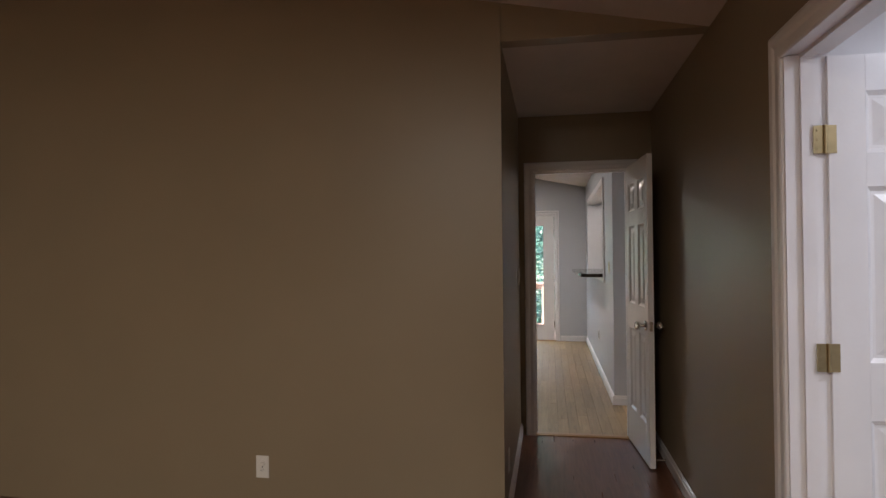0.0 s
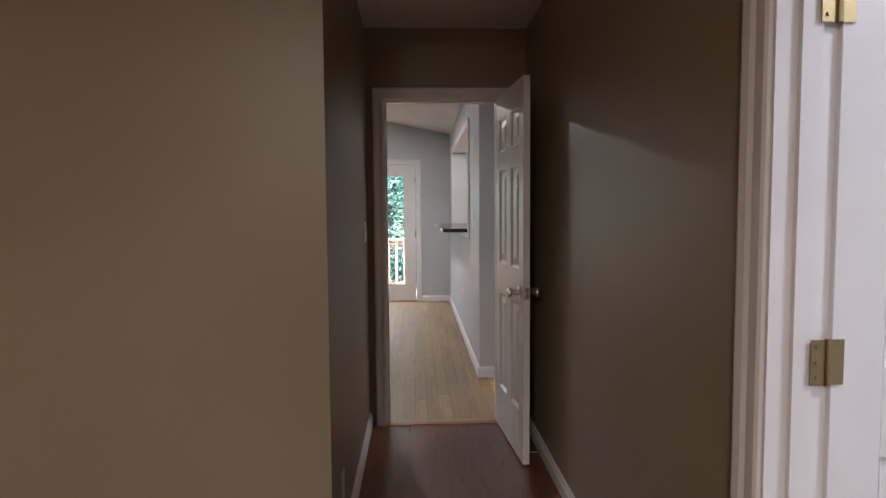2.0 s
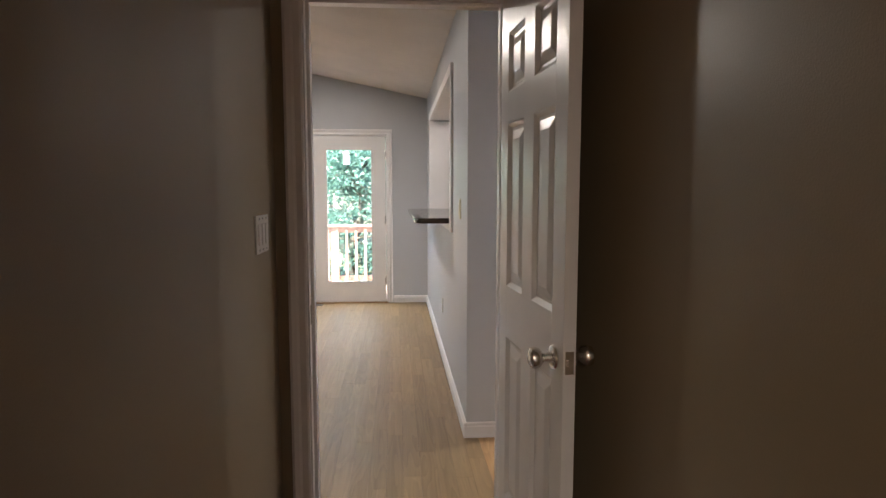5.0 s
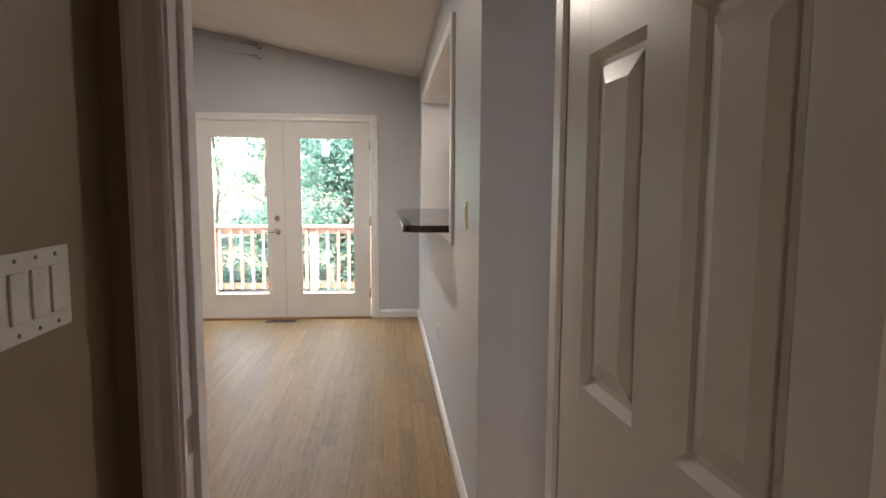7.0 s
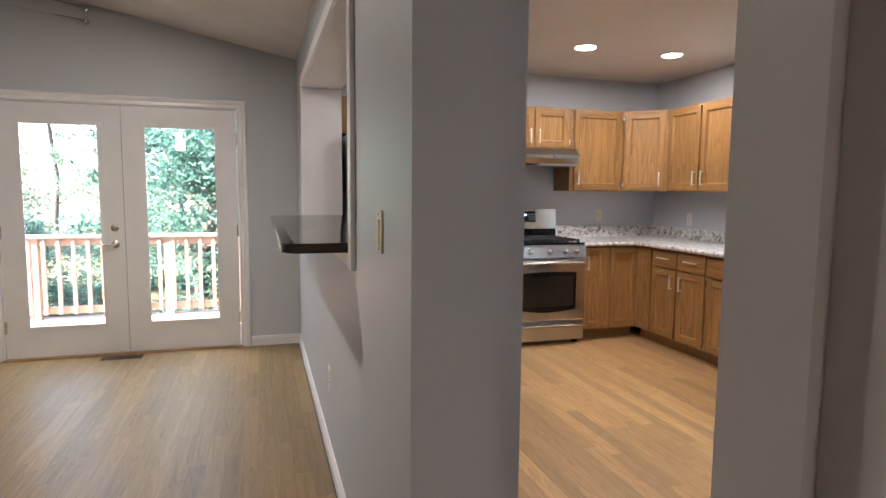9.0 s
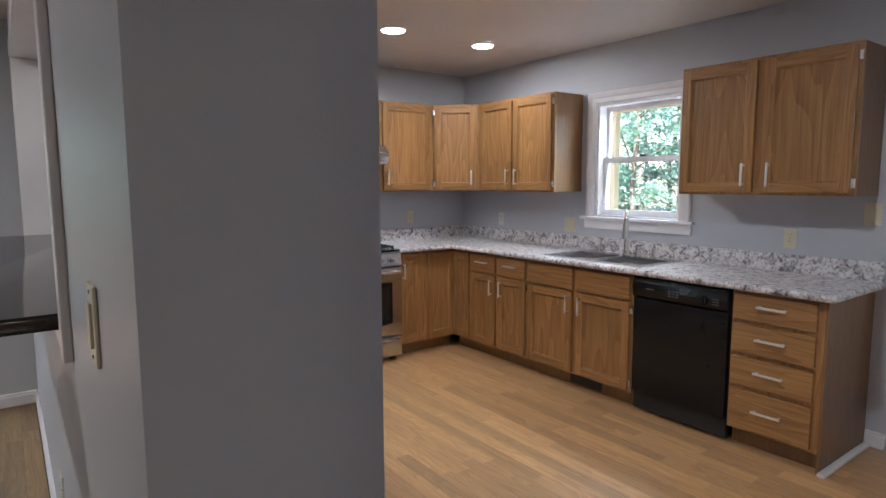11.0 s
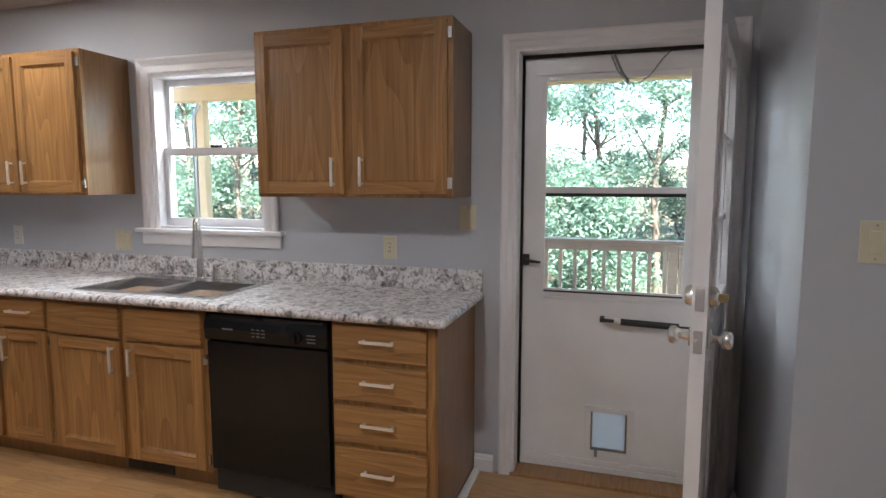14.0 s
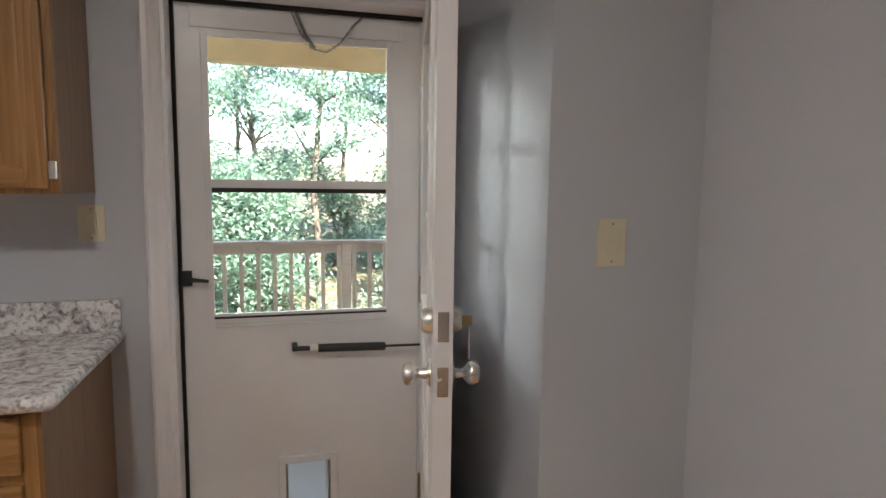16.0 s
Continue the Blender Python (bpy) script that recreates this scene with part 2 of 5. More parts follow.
LEAF_A = leafy("leaf_green", (0.13, 0.23, 0.175), (0.26, 0.37, 0.29))
LEAF_B = leafy("leaf_dark", (0.05, 0.115, 0.095), (0.10, 0.20, 0.165))
GROUND = mat("leaf_litter", (0.10, 0.085, 0.05), 0.95, var=0.4, scale=3, bump=0.8, bump_scale=20)
SIDING = mat("outside_siding", (0.45, 0.45, 0.43), 0.7, var=0.05)

# ---- mesh tools ----


def slab(bm, x0, x1, y0, y1, z0, z1, bevel=0.0, m=None):
    """Adds a box to bm, with rounded edges if bevel is given."""
    r = bmesh.ops.create_cube(bm, size=1.0)
    vs = r["verts"]
    for v in vs:
        v.co = Vector(((x0 + x1) / 2 + v.co.x * (x1 - x0), (y0 + y1) / 2 + v.co.y * (y1 - y0), (z0 + z1) / 2 + v.co.z * (z1 - z0)))
        if m is not None:
            v.co = m @ v.co
    if bevel:
        es = list({e for v in vs for e in v.link_edges})
        bmesh.ops.bevel(bm, geom=es, offset=bevel, segments=2, affect="EDGES", profile=0.6)
    return vs


def rod(bm, a, b, r0, r1=None, n=14):
    """Adds a round bar from a to b."""
    a, b = Vector(a), Vector(b)
    d = b - a
    m = Matrix.Translation((a + b) / 2) @ d.to_track_quat("Z", "Y").to_matrix().to_4x4()
    bmesh.ops.create_cone(bm, cap_ends=True, segments=n, radius1=r0, radius2=r0 if r1 is None else r1, depth=d.length, matrix=m)


def turned(bm, profile, m, n=20):
    """Adds a turned body: profile of (radius, height) along local z, placed by m."""
    rings = []
    for r, h in profile:
        rings.append([bm.verts.new(m @ Vector((r * math.cos(2 * math.pi * i / n), r * math.sin(2 * math.pi * i / n), h))) for i in range(n)])
    for a, b in zip(rings, rings[1:]):
        for i in range(n):
            bm.faces.new((a[i], a[(i + 1) % n], b[(i + 1) % n], b[i]))
    bm.faces.new(rings[-1])
    bm.faces.new(list(reversed(rings[0])))


def prism(bm, outline, depth0, depth1, m=None):
    """Adds an outline of (x, z) drawn out along y."""
    lo = [bm.verts.new((x, depth0, z)) for x, z in outline]
    hi = [bm.verts.new((x, depth1, z)) for x, z in outline]
    if m is not None:
        for v in lo + hi:
            v.co = m @ v.co
    bm.faces.new(lo)
    bm.faces.new(list(reversed(hi)))
    k = len(outline)
    for i in range(k):
        bm.faces.new((lo[(i + 1) % k], lo[i], hi[i], hi[(i + 1) % k]))


def done(name, bm, material, parent=None, m=None, smooth=False, **tags):
    bmesh.ops.recalc_face_normals(bm, faces=bm.faces)
    me = bpy.data.meshes.new(name)
    bm.to_mesh(me)
    bm.free()
    me.materials.append(material)
    if smooth:
        for p in me.polygons:
            p.use_smooth = True
        me.set_sharp_from_angle(angle=radians(40))
    ob = new(name, me)
    if m is not None:
        ob.matrix_basis = m
    if parent is not None:
        ob.parent = parent
    return tagged(ob, **tags)


def box(name, dims, material, parent=None, bevel=0.0, m=None, **tags):
    bm = bmesh.new()
    slab(bm, *dims, bevel)
    return done(name, bm, material, parent, m, **tags)


def boxes(name, many, material, parent=None, bevel=0.0, m=None, **tags):
    if parent is not None and len(many) <= 8:
        return [box(name, d, material, parent, bevel, m, **tags) for d in many][0]
    bm = bmesh.new()
    for d in many:
        slab(bm, *d, bevel)
    if parent is not None:
        tags = dict(tags, kind="stuff")
    return done(name, bm, material, parent, m, **tags)


def thing(name, m, label, category, group="", kind=""):
    ob = new(name)
    ob.matrix_basis = m
    ob.empty_display_size = 0.1
    return tagged(ob, label, category, group, kind)


ST = dict(kind="structure")

# ---- structure ----
SL = 0.2                      # ceilings rise to the west by this much


def slope(x):
    return 2.635 - SL * x


# bedroom and hall
bm = bmesh.new()
prism(bm, [(-3.6, 0), (0, 0), (0, slope(0) + 0.02), (-3.6, slope(-3.6) + 0.02)], 3.40, 3.52)
done("wall_bedroom_north", bm, WALL_TAN, **ST)
box("wall_hall_west", (-0.12, 0.0, 3.52, 5.05, 0, 2.5), WALL_TAN, **ST)
bm = bmesh.new()
prism(bm, [(0.001, 2.44), (0.98, 2.44), (0.98, slope(0.98) + 0.01), (0.001, slope(0) + 0.02)], 3.402, 3.50)
done("wall_hall_header", bm, WALL_TAN, **ST)
boxes("wall_hall_east", [(0.98, 1.04, -3.0, 1.77, 0, 2.6), (0.98, 1.04, 2.53, 5.05, 0, 2.6), (0.98, 1.04, 1.77, 2.53, 2.02, 2.6)], WALL_TAN, **ST)
boxes("wall_bath_west", [(1.04, 1.10, -3.0, 1.77, 0, 2.6), (1.04, 1.10, 2.53, 5.05, 0, 2.6), (1.04, 1.10, 1.77, 2.53, 2.02, 2.6)], WHITE, **ST)
bm = bmesh.new()
prism(bm, [(-3.72, slope(-3.72)), (1.0, slope(1.0)), (1.0, slope(1.0) + 0.1), (-3.72, slope(-3.72) + 0.1)], -3.1, 3.402)
done("ceiling_bedroom", bm, CEIL, **ST)
box("ceiling_hall", (-0.02, 1.0, 3.50, 5.06, 2.44, 2.54), CEIL, **ST)
box("wall_bedroom_west", (-3.72, -3.6, -3.1, 3.52, 0, 3.5), WALL_TAN, **ST)
box("wall_bedroom_south", (-3.6, 1.1, -3.1, -3.0, 0, 3.5), WALL_TAN, **ST)
box("floor_bedroom", (-3.72, 1.1, -3.1, 5.10, -0.12, 0.0), HALLFLOOR, **ST)
# hall end wall, tan on one face and grey on the other
D0, D1, DT = 0.098, 0.821, 2.03
boxes("wall_hall_north", [(-0.12, D0, 5.05, 5.11, 0, 2.6), (D1, 1.10, 5.05, 5.11, 0, 2.6), (D0, D1, 5.05, 5.11, DT, 2.6)], WALL_TAN, **ST)
boxes("wall_dining_south", [(-4.2, D0, 5.11, 5.17, 0, 3.6), (D1, 1.10, 5.11, 5.17, 0, 2.6), (D0, D1, 5.11, 5.17, DT, 2.9)], WALL_GREY, **ST)
# bathroom beyond the side doorway
boxes("wall_bath", [(1.10, 2.9, 2.75, 2.87, 0, 2.4), (2.9, 3.0, 0.6, 2.87, 0, 2.4), (1.10, 2.9, 0.5, 0.6, 0, 2.4)], WHITE, **ST)
box("floor_bath", (1.10, 3.0, 0.5, 2.87, -0.1, 0.0), mat("bath_floor", (0.5, 0.48, 0.45), 0.4), **ST)
box("ceiling_bath", (1.04, 3.0, 0.5, 2.87, 2.38, 2.48), CEIL, **ST)
# dining room and kitchen
YB, XR, KC = 10.16, 4.45, 2.485
F0, F1, FT = -1.47, 0.32, 2.035
boxes("wall_north", [(-4.2, F0, YB, YB + 0.14, 0, 3.7), (F0, F1, YB, YB + 0.14, FT, 3.2), (F1, XR + 0.14, YB, YB + 0.14, 0, 2.8)], WALL_GREY, **ST)
box("wall_dining_west", (-4.32, -4.2, 5.0, YB + 0.14, 0, 3.7), WALL_GREY, **ST)
P0, P1, PZ0, PZ1 = 6.95, 9.40, 1.135, 2.13
boxes("wall_pass_through", [(0.80, 1.07, 6.085, P0, 0, 2.6), (0.80, 1.07, P1, YB, 0, 2.6), (0.80, 1.07, P0, P1, 0, PZ0), (0.80, 1.07, P0, P1, PZ1, 2.6)], WALL_GREY, **ST)
W0, W1, WZ0, WZ1 = 7.78, 8.50, 1.19, 2.045
S0, S1, SZ = 5.50, 6.42, 2.055
boxes("wall_east", [(XR, XR + 0.14, S1, W0, 0, 2.7), (XR, XR + 0.14, W1, YB, 0, 2.7), (XR, XR + 0.14, W0, W1, 0, WZ0), (XR, XR + 0.14, W0, W1, WZ1, 2.7), (XR, XR + 0.14, S0, S1, SZ, 2.7), (XR, XR + 0.14, 4.9, S0, 0, 2.7)], WALL_GREY, **ST)
box("wall_closet", (3.63, XR, 4.85, 5.41, 0, 2.7), WALL_GREY, **ST)
box("wall_kitchen_south", (1.10, 3.63, 4.85, 4.97, 0, 2.7), WALL_GREY, **ST)
box("ceiling_kitchen", (0.80, XR + 0.1, 4.85, YB + 0.1, KC, KC + 0.1), CEIL_K, **ST)
bm = bmesh.new()
prism(bm, [(-4.3, slope(-4.3) - 0.012), (0.80, slope(0.80) - 0.012), (0.80, slope(0.80) + 0.09), (-4.3, slope(-4.3) + 0.09)], 5.12, YB + 0.1)
done("ceiling_dining", bm, CEIL, **ST)
subfloor = box("floor", (-4.3, XR + 0.14, 5.10, YB + 0.14, -0.12, -0.008), DARK, **ST)


def base_run(name, x0, y0, x1, y1, nx, ny, h=0.085):
    """A moulded skirting board along a wall; (nx, ny) points into the room."""
    a, b = Vector((x0, y0, 0)), Vector((x1, y1, 0))
    along = (b - a).normalized()
    out = Vector((nx, ny, 0))
    prof = [(0, 0), (0.016, 0), (0.016, h * 0.72), (0.011, h * 0.80), (0.010, h * 0.92), (0.004, h), (0, h)]
    bm = bmesh.new()
    ra = [bm.verts.new(a + out * d + Vector((0, 0, z))) for d, z in prof]
    rb = [bm.verts.new(b + out * d + Vector((0, 0, z))) for d, z in prof]
    bm.faces.new(ra)
    bm.faces.new(rb)
    k = len(prof)
    for i in range(k):
        bm.faces.new((ra[i], ra[(i + 1) % k], rb[(i + 1) % k], rb[i]))
    return done(name, bm, WHITE, **ST)


base_run("baseboard_hall_west", 0.0, 3.40, 0.0, 5.05, 1, 0)
base_run("baseboard_hall_east", 0.98, 2.62, 0.98, 5.05, -1, 0)
base_run("baseboard_dining_north", 0.385, YB, 0.80, YB, 0, -1)
base_run("baseboard_dining_north_b", -4.2, YB, -1.545, YB, 0, -1)
base_run("baseboard_pass", 0.80, 6.07, 0.80, YB - 0.016, -1, 0)
base_run("baseboard_pillar", 0.784, 6.085, 1.086, 6.085, 0, -1)
base_run("baseboard_pass_kitchen", 1.07, 6.085, 1.07, 9.1, 1, 0)
base_run("baseboard_dining_west", -4.2, 5.17, -4.2, YB, 1, 0)
base_run("baseboard_east", XR, 6.505, XR, 6.60, -1, 0)
base_run("baseboard_closet", 3.63, 4.97, 3.63, 5.41, -1, 0)
base_run("baseboard_closet_b", 3.614, 5.41, 4.43, 5.41, 0, 1)
base_run("baseboard_south", 1.10, 4.97, 3.63, 4.97, 0, 1)


def casing(name, m, w, h, cw=0.065, sill=False, mat_=None):
    """Moulded trim round an opening w wide and h high; local x along the wall, -y into the room, z up. No bottom piece."""
    prof = [(0, 0), (0, 0.012), (0.008, 0.016), (cw * 0.45, 0.014), (cw * 0.6, 0.019), (cw * 0.85, 0.021), (cw, 0.016), (cw, 0)]
    path = [(0, 0, -1, 0), (0, h, -1, 1), (w, h, 1, 1), (w, 0, 1, 0)]
    bm = bmesh.new()
    rings = [[bm.verts.new((px + dx * o, -t, pz + dz * o)) for o, t in prof] for px, pz, dx, dz in path]
    k = len(prof)
    for a, b in zip(rings, rings[1:]):
        for i in range(k):
            bm.faces.new((a[i], a[(i + 1) % k], b[(i + 1) % k], b[i]))
    bm.faces.new(rings[0])
    bm.faces.new(rings[-1])
    return done(name, bm, mat_ or WHITE, m=m, **ST)


# hall door frame, bedroom side and dining side
casing("trim_hall_door", pose(D0 + 0.008, 5.05, 0), D1 - D0 - 0.016, DT - 0.012)
casing("trim_hall_door_back", pose(D1 - 0.008, 5.17, 0, 0, 0, 180), D1 - D0 - 0.016, DT - 0.012)
boxes("trim_hall_jamb", [(D0 - 0.002, D0 + 0.014, 5.046, 5.174, 0, DT - 0.016), (D1 - 0.014, D1 + 0.002, 5.046, 5.174, 0, DT - 0.016), (D0 - 0.002, D1 + 0.002, 5.046, 5.174, DT - 0.016, DT + 0.002),
                         (D0 + 0.014, D0 + 0.026, 5.09, 5.135, 0, DT - 0.028), (D1 - 0.026, D1 - 0.014, 5.09, 5.135, 0, DT - 0.028), (D0 + 0.014, D1 - 0.014, 5.09, 5.135, DT - 0.028, DT - 0.016)], WHITE, **ST)
bm = bmesh.new()
prism(bm, [(5.035, 0.0), (5.035, 0.006), (5.06, 0.012), (5.10, 0.012), (5.13, 0.001), (5.13, -0.01)], -(D1 - 0.014), -(D0 + 0.014), Matrix(((0, -1, 0, 0), (1, 0, 0, 0), (0, 0, 1, 0), (0, 0, 0, 1))))
done("trim_floor_reducer", bm, THRESH, **ST)
# bathroom doorway
casing("trim_bath_door", pose(0.98, 2.522, 0, 0, 0, -90), 0.744, 2.000, 0.088)
boxes("trim_bath_jamb", [(0.976, 1.105, 2.512, 2.532, 0, 2.022), (0.976, 1.105, 1.768, 1.788, 0, 2.022), (0.976, 1.105, 1.788, 2.512, 2.003, 2.022), (1.02, 1.06, 2.50, 2.512, 0, 2.003), (1.02, 1.06, 1.788, 1.80, 0, 2.003), (1.02, 1.06, 1.80, 2.50, 1.991, 2.003)], WHITE, **ST)
# pass-through lining and trim
boxes("trim_pass_lining", [(0.79, 1.08, P0 - 0.002, P0 + 0.016, PZ0, PZ1), (0.79, 1.08, P1 - 0.016, P1 + 0.002, PZ0, PZ1), (0.79, 1.08, P0, P1, PZ1 - 0.016, PZ1 + 0.002)], WHITE, **ST)
bm = bmesh.new()
for d in ((0.781, 0.80, P0 - 0.065, P0 + 0.004, 1.08, PZ1 + 0.06), (0.781, 0.80, P1 - 0.004, P1 + 0.065, 1.08, PZ1 + 0.06), (0.779, 0.80, P0 - 0.068, P1 + 0.068, PZ1 - 0.008, PZ1 + 0.062), (0.784, 0.80, P0 + 0.006, P1 - 0.006, 1.085, 1.13)):
    slab(bm, *d, 0.004)
done("trim_pass_casing", bm, WHITE, **ST)


# ---- doors ----


def panel_door(name, m, w, h, label, rows, t=0.035, st=0.11, mid=0.10):
    """A moulded six-panel door: local x from the hinge side, y the thickness, z up."""
    d = thing(name, m, label, "door")
    pw = (w - 2 * st - mid) / 2
    xs = [(st, st + pw), (st + pw + mid, w - st)]
    bm = bmesh.new()
    slab(bm, 0, st, 0, t, 0, h, 0.002)
    slab(bm, w - st, w, 0, t, 0, h, 0.002)
    slab(bm, st + pw, st + pw + mid, 0, t, 0, h)
    zs = [0] + [z for r in rows for z in r] + [h]
    for a, b in zip(zs[::2], zs[1::2]):
        for x0, x1 in xs:
            slab(bm, x0, x1, 0, t, a, b)
    done("frame", bm, WHITE_DOOR, d)
    for z0, z1 in rows:
        for x0, x1 in xs:
            b2 = bmesh.new()
            slab(b2, x0, x1, t / 2 - 0.005, t / 2 + 0.005, z0, z1)
            for s in (-1, 1):
                # sloping mould round the field, then the raised field
                o = [(x0, z0), (x1, z0), (x1, z1), (x0, z1)]
                def ring(inset, depth):
                    y = t / 2 + s * depth
                    return [b2.verts.new((cx + (inset if cx == x0 else -inset), y, cz + (inset if cz == z0 else -inset))) for cx, cz in o]
                r = [ring(0, t / 2), ring(0.014, 0.006), ring(0.024, 0.006), ring(0.055, t / 2 - 0.003)]
                for a, b in zip(r, r[1:]):
                    for i in range(4):
                        b2.faces.new((a[i], a[(i + 1) % 4], b[(i + 1) % 4], b[i]))
                b2.faces.new(r[-1])
            done("panel", b2, WHITE_DOOR, d)
    return d


def knob(parent, m, material=None, name="knob"):
    """A round door knob with its rose, standing out along local z."""
    bm = bmesh.new()
    turned(bm, [(0.031, 0), (0.033, 0.004), (0.030, 0.009), (0.014, 0.013), (0.011, 0.030), (0.016, 0.036), (0.026, 0.044), (0.029, 0.056), (0.026, 0.066), (0.016, 0.071)], m)
    return done(name, bm, material or CHROME, parent, smooth=True)


def hinge(parent, x, y, z, m=None, material=None):
    bm = bmesh.new()
    rod(bm, (x, y, z - 0.045), (x, y, z + 0.045), 0.006)
    slab(bm, x - 0.034, x + 0.034, y + 0.001, y + 0.004, z - 0.044, z + 0.044)
    for dz in (-0.03, 0, 0.03):
        rod(bm, (x - 0.022, y + 0.002, z + dz), (x - 0.022, y - 0.002, z + dz), 0.004, n=8)
    return done("hinge", bm, material or BRASS, parent, m)


ROWS6 = [(0.26, 0.835), (1.015, 1.565), (1.67, 1.865)]
# local x runs from the hinges (north) to the free edge (south)
hd = panel_door("hall_door", pose(0.793, 5.040, 0.012, 0, 0, -85.5), 0.645, 2.005, "open white six-panel door with nickel knobs", ROWS6, st=0.09)
knob(hd, pose(0.585, 0.0, 0.90, 90))
knob(hd, pose(0.585, 0.035, 0.90, -90))
boxes("latch_plate", [(0.6445, 0.647, 0.006, 0.029, 0.87, 0.93), (0.647, 0.654, 0.012, 0.023, 0.892, 0.908)], CHROME, hd)
bm = bmesh.new()
rod(bm, (0.58, 0.035, 0.035), (0.58, 0.105, 0.035), 0.004)
rod(bm, (0.58, 0.095, 0.035), (0.58, 0.112, 0.035), 0.008)
done("stop", bm, CHROME, hd)
bd = panel_door("bath_door", pose(1.097, 2.50, 0.012, 0, 0, 3), 0.70, 1.98, "open white six-panel door with brass hinges", ROWS6)
for _z in (0.22, 1.03, 1.715):
    hinge(bd, -0.012, -0.006, _z)


def french_leaf(m, label, hinge_x, handle=False):
    w, h, t = 0.868, 2.005, 0.044
    d = thing("french_door", m, label, "door", "pair of glazed doors")
    g0, g1, gz0, gz1 = 0.155, w - 0.155, 0.235, 1.855
    boxes("frame", [(0, g0, 0, t, 0, h), (g1, w, 0, t, 0, h), (g0, g1, 0, t, 0, gz0), (g0, g1, 0, t, gz1, h)], WHITE_DOOR, d)
    bm = bmesh.new()
    for a, b, c, e in ((g0 - 0.012, g0 + 0.016, gz0 - 0.012, gz1 + 0.012), (g1 - 0.016, g1 + 0.012, gz0 - 0.012, gz1 + 0.012)):
        slab(bm, a, b, -0.010, 0.0, c, e, 0.003)
    for c, e in ((gz0 - 0.012, gz0 + 0.016), (gz1 - 0.016, gz1 + 0.012)):
        slab(bm, g0 + 0.016, g1 - 0.016, -0.010, 0.0, c, e, 0.003)
    done("glazing_bead", bm, WHITE_DOOR, d)
    p = box("pane", (g0, g1, 0.018, 0.024, gz0, gz1), GLASS, d)
    p.visible_shadow = False
    for z in (0.25, 1.0, 1.78):
        bm = bmesh.new()
        rod(bm, (hinge_x, -0.006, z - 0.05), (hinge_x, -0.006, z + 0.05), 0.007)
        slab(bm, hinge_x - 0.012, hinge_x + 0.012, -0.003, 0.0, z - 0.05, z + 0.05)
        done("hinge", bm, CHROME, d)
    if handle:
        bm = bmesh.new()
        hx = w - 0.07
        turned(bm, [(0.030, 0), (0.031, 0.006), (0.024, 0.011)], pose(hx, 0, 1.03, 90))
        rod(bm, (hx, -0.01, 1.03), (hx, -0.022, 1.03), 0.014)
        done("deadbolt", bm, CHROME, d, smooth=True)
        bm = bmesh.new()
        turned(bm, [(0.030, 0), (0.031, 0.006), (0.022, 0.012), (0.011, 0.016), (0.010, 0.045)], pose(hx, 0, 0.895, 90))
        rod(bm, (hx, -0.042, 0.895), (hx - 0.055, -0.045, 0.890), 0.009, 0.008)
        rod(bm, (hx - 0.055, -0.045, 0.890), (hx - 0.105, -0.043, 0.898), 0.008, 0.006)
        done("lever", bm, CHROME, d, smooth=True)
    return d


french_leaf(pose(-1.445, YB + 0.012, 0.012), "white full-glass door with a nickel lever and deadbolt", 0.0, True)
french_leaf(pose(-0.573, YB + 0.012, 0.012), "white full-glass door, closed, onto the deck", 0.868)
boxes("trim_french_jamb", [(F0 - 0.002, -1.450, YB - 0.004, YB + 0.144, 0, FT - 0.012), (0.300, F1 + 0.002, YB - 0.004, YB + 0.144, 0, FT - 0.012), (F0 - 0.002, F1 + 0.002, YB - 0.004, YB + 0.144, FT - 0.014, FT + 0.002)], WHITE, **ST)
box("trim_french_astragal", (-0.5765, -0.5735, YB + 0.02, YB + 0.05, 0.012, 2.017), DARK, **ST)
casing("trim_french", pose(F0 + 0.010, YB, 0), F1 - F0 - 0.02, FT - 0.008, 0.068)
box("trim_french_sill", (F0, F1, YB - 0.035, YB + 0.15, -0.004, 0.011), THRESH, bevel=0.003, **ST)

# ---- kitchen cabinets ----


def pull(parent, x, z, length=0.13, upright=True, y=-0.022):
    """A flat bar pull on two posts."""
    bm = bmesh.new()
    h = length / 2
    if upright:
        slab(bm, x - 0.007, x + 0.007, y - 0.031, y - 0.021, z - h, z + h, 0.0045)
        for s in (-1, 1):
            slab(bm, x - 0.005, x + 0.005, y - 0.024, y, z + s * (h - 0.012) - 0.005, z + s * (h - 0.012) + 0.005)
    else:
        slab(bm, x - h, x + h, y - 0.031, y - 0.021, z - 0.007, z + 0.007, 0.0045)
        for s in (-1, 1):
            slab(bm, x + s * (h - 0.012) - 0.005, x + s * (h - 0.012) + 0.005, y - 0.024, y, z - 0.005, z + 0.005)
    return done("handle", bm, NICKEL, parent, smooth=True, label="brushed nickel bar pull")


